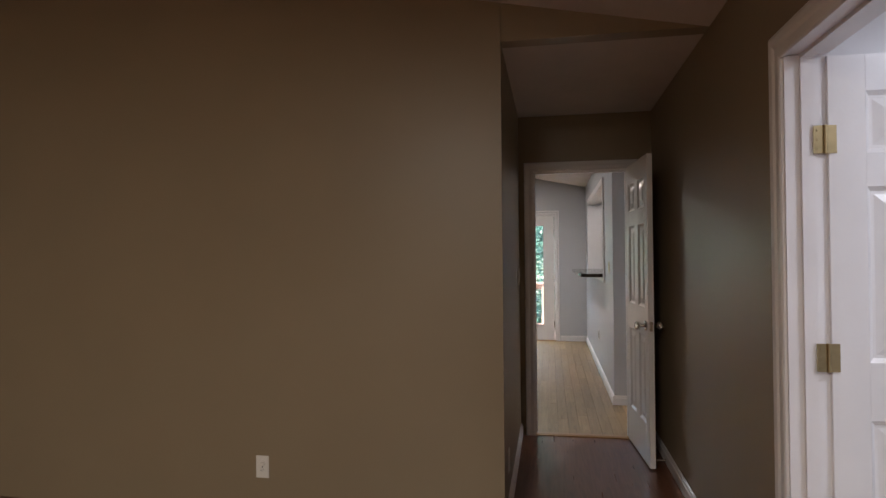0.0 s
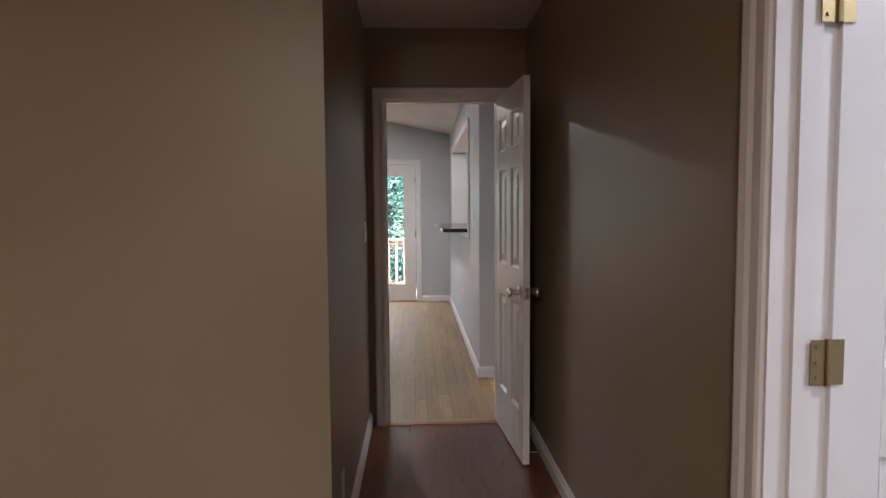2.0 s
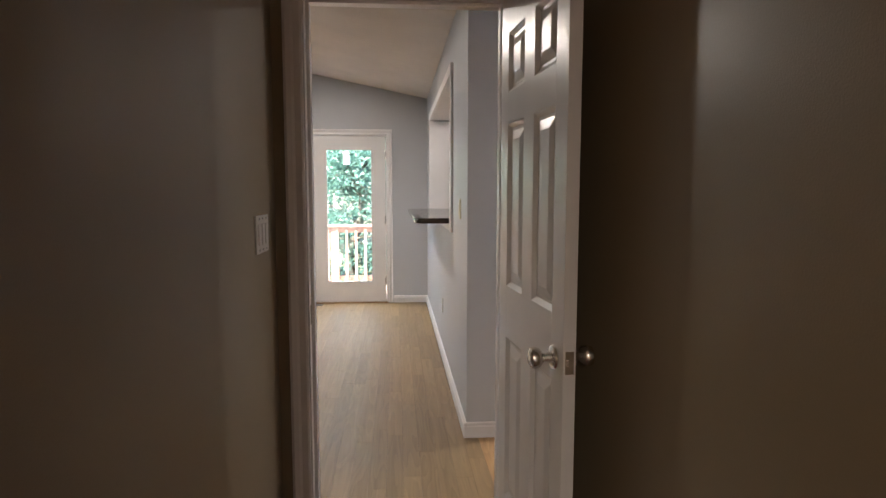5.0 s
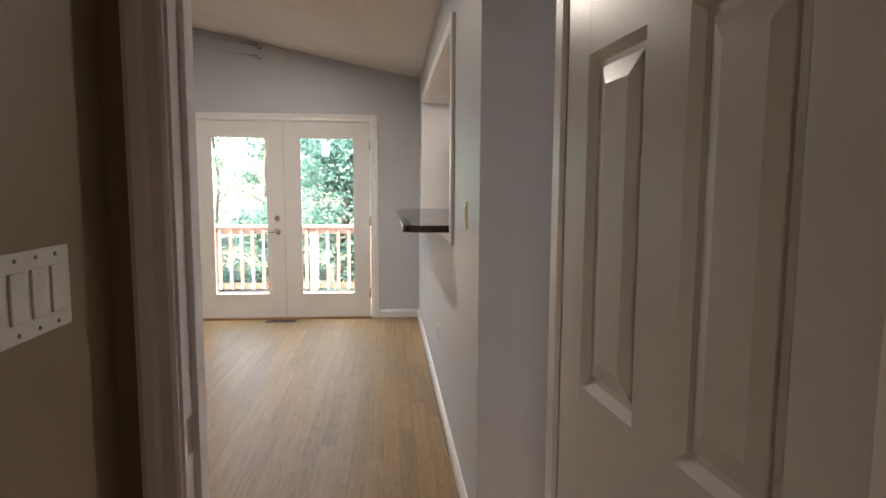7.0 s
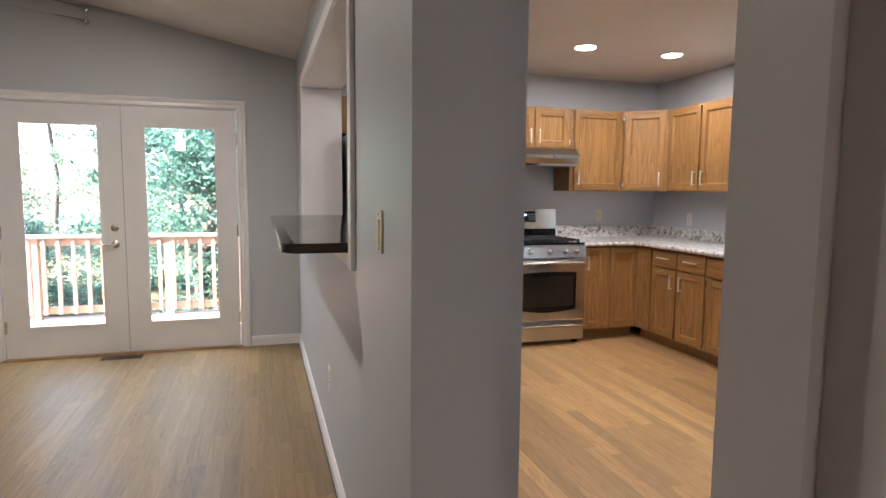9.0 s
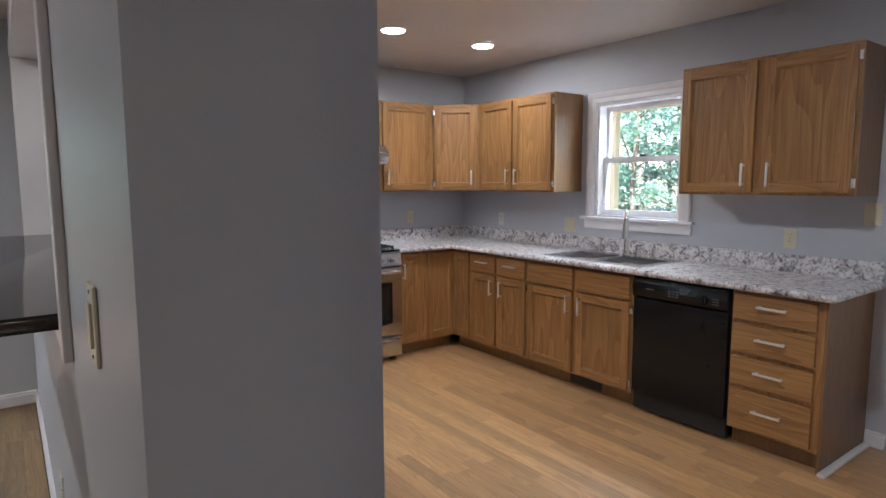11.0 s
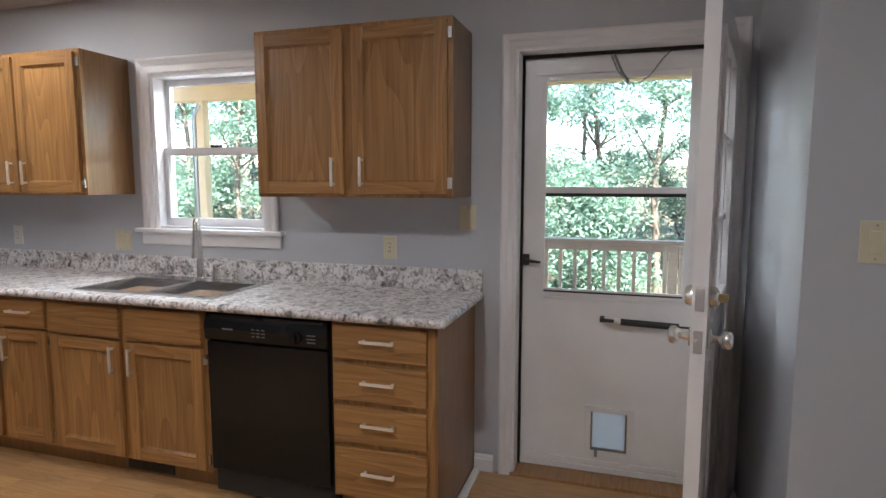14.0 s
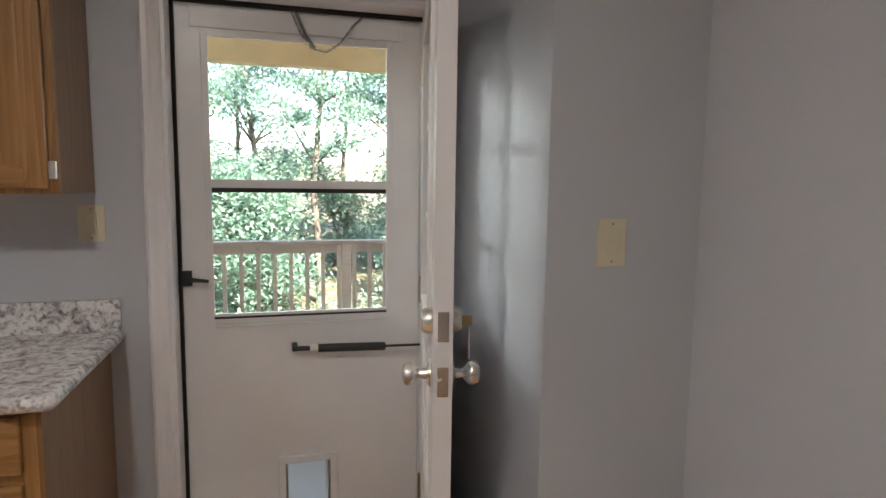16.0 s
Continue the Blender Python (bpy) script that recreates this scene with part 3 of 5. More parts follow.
def cab_door(parent, x0, x1, z0, z1, handle=None, hinges=None):
    """A frame-and-panel oak door on a cabinet front at local y = 0. handle: (x, z)."""
    s, t = 0.055, 0.022
    bm = bmesh.new()
    slab(bm, x0, x0 + s, -t, -0.001, z0, z1, 0.003)
    slab(bm, x1 - s, x1, -t, -0.001, z0, z1, 0.003)
    slab(bm, x0 + 0.01, x1 - 0.01, -0.004, -0.001, z0 + 0.01, z1 - 0.01)
    d = done("door", bm, OAKV, parent)
    box("rail", (x0 + s, x1 - s, -t + 0.001, -0.001, z0 + 0.001, z0 + s), OAKH, d, 0.002)
    box("rail", (x0 + s, x1 - s, -t + 0.001, -0.001, z1 - s, z1 - 0.001), OAKH, d, 0.002)
    bm = bmesh.new()
    o = [(x0 + s, z0 + s), (x1 - s, z0 + s), (x1 - s, z1 - s), (x0 + s, z1 - s)]

    def ring(inset, y):
        return [bm.verts.new((cx + (inset if cx == x0 + s else -inset), y, cz + (inset if cz == z0 + s else -inset))) for cx, cz in o]
    rs = [ring(-0.001, -t + 0.002), ring(0.004, -0.012), ring(0.010, -0.0055), ring(0.014, -0.005)]
    for a, b in zip(rs, rs[1:]):
        for i in range(4):
            bm.faces.new((a[i], a[(i + 1) % 4], b[(i + 1) % 4], b[i]))
    bm.faces.new(rs[-1])
    done("panel", bm, OAKV, d)
    if handle:
        pull(d, handle[0], handle[1])
    if hinges is not None:
        for z in (z0 + 0.05, z1 - 0.05):
            box("hinge", (hinges - 0.010, hinges + 0.010, -0.012, 0.0, z - 0.024, z + 0.024), CHROME, d, 0.002)
    return d


def cab_drawer(parent, x0, x1, z0, z1, handle=True):
    d = box("drawer", (x0, x1, -0.020, -0.001, z0, z1), OAKH, parent, 0.005)
    if handle:
        pull(d, (x0 + x1) / 2, (z0 + z1) / 2 + 0.01, 0.15, False, -0.020)
    return d


def carcass(name, m, w, d, z0, z1, label, toe=False, group=""):
    c = thing(name, m, label, "cabinet", group)
    boxes("face_frame", [(0, 0.035, 0, 0.019, z0, z1), (w - 0.035, w, 0, 0.019, z0, z1), (0.035, w - 0.035, 0, 0.019, z0, z0 + 0.035), (0.035, w - 0.035, 0, 0.019, z1 - 0.035, z1)], OAKV, c)
    box("face_frame", (0.035, w - 0.035, 0.0008, 0.018, z0 + 0.035, z1 - 0.035), OAKV, c)
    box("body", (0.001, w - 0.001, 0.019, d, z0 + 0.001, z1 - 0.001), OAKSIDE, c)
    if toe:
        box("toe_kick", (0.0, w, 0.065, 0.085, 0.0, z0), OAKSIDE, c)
    return c


def R(y, z=0.0, x=3.855):
    """Pose of a cabinet on the east wall: local x runs south from y."""
    return pose(x, y, z, 0, 0, -90)


UZ0, UZ1 = 1.372, 2.134
GU, GB = "oak wall cabinets", "oak base cabinets"
# wall cabinets on the north wall
UY = YB - 0.32
c = carcass("wall_cabinet", pose(1.10, YB - 0.34, 0), 0.915, 0.338, 1.83, UZ1, "honey oak cabinet above the refrigerator", group=GU)
cab_door(c, 0.02, 0.45, 1.85, 2.115, (0.41, 1.91))
cab_door(c, 0.465, 0.895, 1.85, 2.115, (0.505, 1.91), 0.905)
c = carcass("wall_cabinet", pose(2.02, UY, 0), 0.485, 0.318, UZ0, UZ1, "honey oak wall cabinet with one panelled door", group=GU)
cab_door(c, 0.02, 0.465, UZ0 + 0.015, UZ1 - 0.02, (0.43, UZ0 + 0.12), 0.010)
c = carcass("wall_cabinet", pose(2.507, UY, 0), 0.762, 0.318, 1.755, UZ1, "honey oak cabinet above the range hood", group=GU)
cab_door(c, 0.03, 0.374, 1.775, UZ1 - 0.02, (0.337, 1.87), 0.015)
cab_door(c, 0.388, 0.735, 1.775, UZ1 - 0.02, (0.425, 1.87), 0.748)
c = carcass("wall_cabinet", pose(3.271, UY, 0), 0.567, 0.318, UZ0, UZ1, "honey oak wall cabinet with one panelled door", group=GU)
cab_door(c, 0.035, 0.535, UZ0 + 0.015, UZ1 - 0.02, (0.07, UZ0 + 0.12), 0.550)
# diagonal corner wall cabinet
c = thing("corner_wall_cabinet", pose(3.84, UY, 0, 0, 0, -45), "honey oak diagonal corner cabinet with one panelled door", "cabinet", GU)
bm = bmesh.new()
q = math.sqrt(0.5)
pts = [(3.842, UY + 0.001), (XR - 0.322, YB - 0.612), (XR - 0.002, YB - 0.612), (XR - 0.002, YB - 0.002), (3.842, YB - 0.002)]
lo = [bm.verts.new(((x - 3.84) * q - (y - UY) * q, (x - 3.84) * q + (y - UY) * q, UZ0)) for x, y in pts]
hi = [bm.verts.new((v.co.x, v.co.y, UZ1)) for v in lo]
bm.faces.new(lo)
bm.faces.new(hi)
for i in range(5):
    bm.faces.new((lo[i], lo[(i + 1) % 5], hi[(i + 1) % 5], hi[i]))
done("body", bm, OAKV, c)
cab_door(c, 0.02, 0.385, UZ0 + 0.015, UZ1 - 0.02, (0.345, UZ0 + 0.12), 0.010)
# wall cabinets on the east wall
UX = XR - 0.32
c = carcass("wall_cabinet", R(YB - 0.613, 0, UX), 0.90, 0.318, UZ0, UZ1, "honey oak wall cabinet with two panelled doors", group=GU)
cab_door(c, 0.02, 0.435, UZ0 + 0.015, UZ1 - 0.02, (0.395, UZ0 + 0.12))
cab_door(c, 0.455, 0.875, UZ0 + 0.015, UZ1 - 0.02, (0.495, UZ0 + 0.12), 0.885)
c = carcass("wall_cabinet", R(7.59, 0, UX), 0.965, 0.318, UZ0, UZ1, "honey oak wall cabinet with two panelled doors", group=GU)
cab_door(c, 0.012, 0.458, UZ0 + 0.015, UZ1 - 0.02, (0.41, UZ0 + 0.115))
cab_door(c, 0.505, 0.945, UZ0 + 0.015, UZ1 - 0.02, (0.55, UZ0 + 0.115), 0.953)

# base cabinets
BZ0, BZ1 = 0.10, 0.874
BY = 9.56
c = carcass("base_cabinet", pose(1.99, BY, 0), 0.497, 0.598, BZ0, BZ1, "honey oak base cabinet with one drawer and one door", True, GB)
cab_drawer(c, 0.025, 0.47, 0.705, 0.855)
cab_door(c, 0.025, 0.47, 0.115, 0.690, (0.435, 0.60))
c = carcass("base_cabinet", pose(3.262, BY, 0), 0.593, 0.598, BZ0, BZ1, "honey oak corner base cabinet with narrow panelled doors", True, GB)
cab_door(c, 0.02, 0.235, 0.115, 0.855, (0.05, 0.72))
cab_door(c, 0.295, 0.585, 0.115, 0.855)
c = carcass("base_cabinet", R(BY - 0.001), 0.235, 0.593, BZ0, BZ1, "honey oak corner base cabinet with a narrow door", True, GB)
cab_door(c, 0.025, 0.225, 0.115, 0.855)
c = carcass("base_cabinet", R(9.323), 0.685, 0.593, BZ0, BZ1, "honey oak base cabinet with two drawers over two doors", True, GB)
cab_drawer(c, 0.015, 0.325, 0.715, 0.855)
cab_drawer(c, 0.362, 0.665, 0.715, 0.855)
cab_door(c, 0.015, 0.325, 0.115, 0.700, (0.285, 0.60))
cab_door(c, 0.362, 0.665, 0.115, 0.700, (0.40, 0.60), 0.675)
c = carcass("sink_base_cabinet", R(8.636), 0.935, 0.593, BZ0, BZ1, "honey oak sink base with two false drawers and two doors", True, GB)
cab_drawer(c, 0.012, 0.445, 0.705, 0.855, False)
cab_drawer(c, 0.485, 0.915, 0.705, 0.855, False)
cab_door(c, 0.012, 0.445, 0.115, 0.690, (0.41, 0.60), None)
cab_door(c, 0.485, 0.915, 0.115, 0.690, (0.52, 0.60), 0.925)
bm = bmesh.new()
slab(bm, 0.38, 0.66, 0.056, 0.064, 0.015, 0.095, 0.002)
for i in range(12):
    slab(bm, 0.395 + i * 0.021, 0.404 + i * 0.021, 0.052, 0.058, 0.025, 0.085)
done("vent_grille", bm, IRON, c, label="dark toe-kick vent grille")
c = carcass("drawer_cabinet", R(7.070), 0.455, 0.593, BZ0, BZ1, "honey oak cabinet of four drawers with bar pulls", True, GB)
for z0, z1 in ((0.715, 0.858), (0.535, 0.690), (0.355, 0.510), (0.115, 0.330)):
    cab_drawer(c, 0.012, 0.425, z0, z1)
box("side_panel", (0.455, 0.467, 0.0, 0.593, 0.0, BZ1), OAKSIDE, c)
box("floor_strip", (3.83, 4.43, 6.565, 6.600, 0.0, 0.018), WHITE, bevel=0.004, **ST)

# counters
ct = thing("countertop", pose(0, 0, 0), "speckled grey and white laminate countertop with backsplash", "countertop")
SX0, SX1, SY0, SY1 = 3.90, 4.33, 7.70, 8.49
bm = bmesh.new()
CZ0, CZ1 = 0.875, 0.913
for d in ((3.815, SX0, 6.575, YB - 0.002, CZ0, CZ1), (SX1, XR - 0.002, 6.575, YB - 0.002, CZ0, CZ1), (SX0, SX1, 6.575, SY0, CZ0, CZ1), (SX0, SX1, SY1, YB - 0.002, CZ0, CZ1), (3.262, 3.815, 9.52, YB - 0.002, CZ0, CZ1), (1.985, 2.490, 9.52, YB - 0.002, CZ0, CZ1)):
    slab(bm, *d)
bmesh.ops.remove_doubles(bm, verts=bm.verts, dist=0.0005)
done("top", bm, GRANITE, ct)
bm = bmesh.new()
rod(bm, (3.815, 6.575, 0.894), (3.815, 9.52, 0.894), 0.019)
rod(bm, (3.815, 6.575, 0.894), (XR - 0.004, 6.575, 0.894), 0.019)
bmesh.ops.create_uvsphere(bm, u_segments=14, v_segments=10, radius=0.019, matrix=pose(3.815, 6.575, 0.894))
rod(bm, (3.815, 9.52, 0.894), (3.262, 9.52, 0.894), 0.019)
rod(bm, (2.490, 9.52, 0.894), (1.985, 9.52, 0.894), 0.019)
done("front_edge", bm, GRANITE, ct, smooth=True)
for d in ((XR - 0.022, XR - 0.001, 6.565, YB - 0.023, CZ1 - 0.001, 1.018), (3.262, XR - 0.001, YB - 0.022, YB - 0.001, CZ1 - 0.001, 1.018), (1.985, 2.490, YB - 0.022, YB - 0.001, CZ1 - 0.001, 1.018)):
    box("backsplash", d, GRANITE, ct, 0.004)

# sink and faucet
sk = thing("sink", pose(0, 0, 0), "stainless steel double-bowl drop-in sink", "sink")
bm = bmesh.new()
ys = [SY0 - 0.02, SY0 + 0.02, 8.075, 8.115, SY1 - 0.02, SY1 + 0.02]
Z = 0.917
for d in ((3.88, 3.915, ys[0], ys[5]), (4.26, 4.365, ys[0], ys[5]), (3.915, 4.26, ys[0], ys[1]), (3.915, 4.26, ys[2], ys[3]), (3.915, 4.26, ys[4], ys[5])):
    slab(bm, *d, 0.912, Z + 0.002)
done("rim", bm, STEEL, sk)
for a, b in ((ys[1], ys[2]), (ys[3], ys[4])):
    bm = bmesh.new()
    top = [bm.verts.new(p) for p in ((3.915, a, Z), (4.26, a, Z), (4.26, b, Z), (3.915, b, Z))]
    bot = [bm.verts.new(p) for p in ((3.94, a + 0.025, 0.75), (4.235, a + 0.025, 0.75), (4.235, b - 0.025, 0.75), (3.94, b - 0.025, 0.75))]
    for i in range(4):
        bm.faces.new((top[i], top[(i + 1) % 4], bot[(i + 1) % 4], bot[i]))
    bm.faces.new(bot)
    done("bowl", bm, STEEL, sk)
fa = thing("faucet", pose(4.31, 8.10, 0.919), "brushed nickel pull-down faucet on the sink deck", "faucet")
bm = bmesh.new()
turned(bm, [(0.028, 0), (0.028, 0.01), (0.020, 0.016), (0.019, 0.10), (0.013, 0.12)], pose(0, 0, 0))
prev = Vector((0, 0, 0.11))
for i in range(1, 11):
    a = math.pi * i / 10
    p = Vector((-0.046 * (1 - math.cos(a)), -0.028 * (1 - math.cos(a)), 0.24 + 0.085 * math.sin(a)))
    rod(bm, prev, p, 0.015)
    prev = p
rod(bm, prev, prev + Vector((-0.004, -0.002, -0.11)), 0.018, 0.026)
done("spout", bm, CHROME, fa, smooth=True)
bm = bmesh.new()
turned(bm, [(0.022, 0), (0.020, 0.035), (0.016, 0.06), (0.018, 0.075), (0.012, 0.085)], pose(0, -0.10, 0))
rod(bm, (0, -0.10, 0.075), (-0.02, -0.15, 0.09), 0.006)
done("lever", bm, CHROME, fa, smooth=True)
sd = thing("soap_dispenser", pose(4.32, 7.885, 0.919), "nickel soap dispenser on the sink deck", "soap dispenser")
bm = bmesh.new()
turned(bm, [(0.020, 0), (0.018, 0.012), (0.011, 0.018), (0.010, 0.05), (0.014, 0.055), (0.012, 0.068)], pose(0, 0, 0))
rod(bm, (0, 0, 0.058), (-0.07, 0, 0.048), 0.006)
done("pump", bm, CHROME, sd, smooth=True)

# dishwasher
dw = thing("dishwasher", R(7.688, 0, 3.835), "black built-in dishwasher with a dial", "dishwasher")
box("body", (0.004, 0.606, 0.03, 0.55, 0.02, 0.868), DARK, dw)
box("door", (0.003, 0.607, 0.0, 0.028, 0.135, 0.735), BLACK, dw, 0.005)
bm = bmesh.new()
prism(bm, [(0.0, 0.742), (-0.012, 0.75), (-0.018, 0.80), (-0.012, 0.835), (0.002, 0.866), (0.028, 0.866), (0.028, 0.742)], 0.003, 0.607, Matrix(((0, 1, 0, 0), (1, 0, 0, 0), (0, 0, 1, 0), (0, 0, 0, 1))))
done("control_panel", bm, BLACK, dw)
box("toe_panel", (0.003, 0.607, 0.045, 0.06, 0.012, 0.130), BLACK, dw, 0.003)
boxes("vent", [(0.03, 0.26, -0.008, 0.0, 0.842 + i * 0.007, 0.845 + i * 0.007) for i in range(3)] + [(0.30, 0.59, -0.006, 0.0, 0.838, 0.858)], IRON, dw)
bm = bmesh.new()
turned(bm, [(0.026, 0), (0.024, 0.016), (0.022, 0.018)], pose(0.47, -0.016, 0.79, 90))
slab(bm, 0.463, 0.477, -0.044, -0.030, 0.768, 0.812, 0.002)
done("dial", bm, BLACK, dw, smooth=True)
boxes("legend", [(0.10, 0.155, -0.0195, -0.017, 0.798, 0.804)] + [(0.25 + 0.025 * i, 0.265 + 0.025 * i, -0.0195, -0.017, z, z + 0.005) for i in range(3) for z in (0.775, 0.79, 0.805)] + [(0.52, 0.56, -0.0195, -0.017, z, z + 0.004) for z in (0.77, 0.785, 0.80)], mat("dim_print", (0.16, 0.16, 0.17), 0.5), dw)

# range
SXL, SW = 2.497, 0.757
rg = thing("gas_range", pose(SXL, 9.50, 0), "stainless steel gas range with black grates", "range")
box("body", (0, SW, 0.0, 0.63, 0.035, 0.895), STEELD, rg, 0.003)
boxes("foot", [(x, x + 0.04, y, y + 0.04, 0, 0.036) for x in (0.03, SW - 0.07) for y in (0.03, 0.55)], IRON, rg)
box("drawer", (0.004, SW - 0.004, -0.028, 0.0, 0.045, 0.205), STEEL, rg, 0.006)
box("oven_door", (0.004, SW - 0.004, -0.036, 0.0, 0.222, 0.775), STEEL, rg, 0.008)
bm = bmesh.new()
n = 12
out = [(0.125, 0.655), (0.125, 0.325)] + [(0.125 + 0.535 * i / n, 0.325 - 0.025 * math.sin(math.pi * i / n)) for i in range(1, n)] + [(0.660, 0.325), (0.660, 0.655)] + [(0.660 - 0.535 * i / n, 0.655 + 0.008 * math.sin(math.pi * i / n)) for i in range(1, n)]
prism(bm, out, -0.040, -0.030)
done("window_surround", bm, BLACK, rg)
box("window", (0.155, 0.630, -0.043, -0.038, 0.355, 0.625), OVENGLASS, rg, 0.002)
for nm, z, y0 in (("door_handle", 0.735, -0.036), ("drawer_handle", 0.175, -0.028)):
    bm = bmesh.new()
    k = 16
    pr = None
    for i in range(k + 1):
        u = i / k
        p = Vector((0.03 + (SW - 0.06) * u, y0 - 0.018 - 0.026 * math.sin(math.pi * u) ** 0.5, z + 0.012 * math.sin(math.pi * u)))
        if pr:
            rod(bm, pr, p, 0.013, n=10)
        pr = p
    for x in (0.035, SW - 0.035):
        slab(bm, x - 0.012, x + 0.012, y0 - 0.022, y0, z - 0.012, z + 0.012, 0.003)
    done(nm, bm, STEEL, rg, smooth=True)
bm = bmesh.new()
prism(bm, [(-0.03, 0.785), (-0.012, 0.885), (0.05, 0.90), (0.05, 0.785)], 0.0, SW, Matrix(((0, 1, 0, 0), (1, 0, 0, 0), (0, 0, 1, 0), (0, 0, 0, 1))))
done("control_panel", bm, STEEL, rg)
for x in (0.10, 0.215, 0.40, 0.56, 0.665):
    bm = bmesh.new()
    turned(bm, [(0.027, 0), (0.027, 0.008), (0.021, 0.010), (0.019, 0.032), (0.016, 0.034)], pose(x, -0.02, 0.84, 80))
    done("knob", bm, STEEL, rg, smooth=True)
box("cooktop", (0.002, SW - 0.002, 0.0, 0.56, 0.895, 0.910), BLACK, rg, 0.004)
bm = bmesh.new()
for gx in (0.03, 0.27, 0.51):
    w = 0.22
    for y in (0.05, 0.17, 0.29, 0.41, 0.52):
        slab(bm, gx, gx + w, y - 0.006, y + 0.006, 0.925, 0.940, 0.002)
    for x in (gx + 0.006, gx + w / 2, gx + w - 0.006):
        slab(bm, x - 0.006, x + 0.006, 0.05, 0.52, 0.923, 0.938, 0.002)
    for x in (gx + 0.01, gx + w - 0.01):
        for y in (0.05, 0.52):
            slab(bm, x - 0.008, x + 0.008, y - 0.008, y + 0.008, 0.909, 0.93)
done("grate", bm, IRON, rg)
bm = bmesh.new()
for x in (0.14, 0.62):
    for y in (0.14, 0.42):
        turned(bm, [(0.05, 0), (0.048, 0.008), (0.032, 0.010), (0.030, 0.017)], pose(x, y, 0.909))
done("burner", bm, IRON, rg)
bm = bmesh.new()
prism(bm, [(0.555, 0.90), (0.565, 0.985), (0.56, 0.99), (0.545, 1.005), (0.57, 1.195), (0.60, 1.205), (0.63, 1.195), (0.63, 0.90)], 0.0, SW, Matrix(((0, 1, 0, 0), (1, 0, 0, 0), (0, 0, 1, 0), (0, 0, 0, 1))))
done("backguard", bm, STEEL, rg)
tilt = pose(0, 0.5525, 1.10, -7.5)
box("back_trim", (0.003, SW - 0.003, 0.548, 0.562, 0.905, 0.985), BLACK, rg)
box("display", (0.225, 0.535, -0.004, 0.006, -0.03, 0.075), BLACK, rg, 0.003, tilt)
boxes("display_digits", [(0.37 + i * 0.018, 0.381 + i * 0.018, -0.006, -0.003, 0.03, 0.046) for i in range(4)], BLUE, rg, m=tilt)
boxes("button", [(0.24 + i * 0.026, 0.258 + i * 0.026, -0.0055, -0.003, z, z + 0.008) for i in range(4) for z in (-0.015, 0.005, 0.025, 0.045)] + [(0.46 + i * 0.024, 0.474 + i * 0.024, -0.0055, -0.003, z, z + 0.010) for i in range(3) for z in (-0.012, 0.012, 0.036)], mat("grey_buttons", (0.22, 0.22, 0.23), 0.4), rg, m=tilt)

# hood
hdn = thing("range_hood", pose(2.507, YB, 0), "stainless steel under-cabinet range hood", "range hood")
bm = bmesh.new()
SWAP = Matrix(((0, 1, 0, 0), (1, 0, 0, 0), (0, 0, 1, 0), (0, 0, 0, 1)))
prism(bm, [(-0.001, 1.60), (-0.45, 1.60), (-0.475, 1.615), (-0.50, 1.665), (-0.505, 1.69), (-0.43, 1.753), (-0.001, 1.753)], 0.002, 0.760, SWAP)
done("body", bm, STEEL, hdn)
bm = bmesh.new()
slab(bm, 0.50, 0.74, -0.516, -0.480, 1.66, 1.69, 0.006)
done("switch_panel", bm, STEELD, hdn)
boxes("underside", [(0.04, 0.36, -0.43, -0.05, 1.592, 1.601), (0.40, 0.72, -0.43, -0.05, 1.592, 1.601)], STEELD, hdn)

# refrigerator
fr = thing("refrigerator", pose(1.10, 9.09, 0), "stainless steel bottom-freezer refrigerator", "refrigerator")
FW = 0.862
box("body", (0.005, FW - 0.005, 0.06, 0.85, 0.03, 1.775), STEELD, fr, 0.006)
for nm, z0, z1, x0, x1 in (("door", 0.735, 1.795, 0, FW), ("freezer_drawer", 0.075, 0.715, 0, FW)):
    bm = bmesh.new()
    slab(bm, x0, x1, -0.045, 0.055, z0, z1)
    es = [e for e in bm.edges if abs(e.verts[0].co.z - e.verts[1].co.z) > 0.1 and e.verts[0].co.y < 0]
    bmesh.ops.bevel(bm, geom=es, offset=0.035, segments=6, affect="EDGES", profile=0.5)
    done(nm, bm, STEEL, fr, smooth=True)
bm = bmesh.new()
rod(bm, (0.08, -0.095, 0.655), (FW - 0.08, -0.095, 0.655), 0.013)
for x in (0.11, FW - 0.11):
    rod(bm, (x, -0.095, 0.655), (x, -0.04, 0.655), 0.010)
done("handle", bm, STEEL, fr, smooth=True)
bm = bmesh.new()
rod(bm, (0.08, -0.095, 0.85), (0.08, -0.095, 1.65), 0.013)
for z in (0.9, 1.6):
    rod(bm, (0.08, -0.095, z), (0.08, -0.04, z), 0.010)
done("handle", bm, STEEL, fr, smooth=True)
box("toe_grille", (0.02, FW - 0.02, 0.0, 0.05, 0.012, 0.07), IRON, fr)
boxes("foot", [(x, x + 0.05, y, y + 0.05, 0, 0.032) for x in (0.04, FW - 0.09) for y in (0.02, 0.75)], IRON, fr)

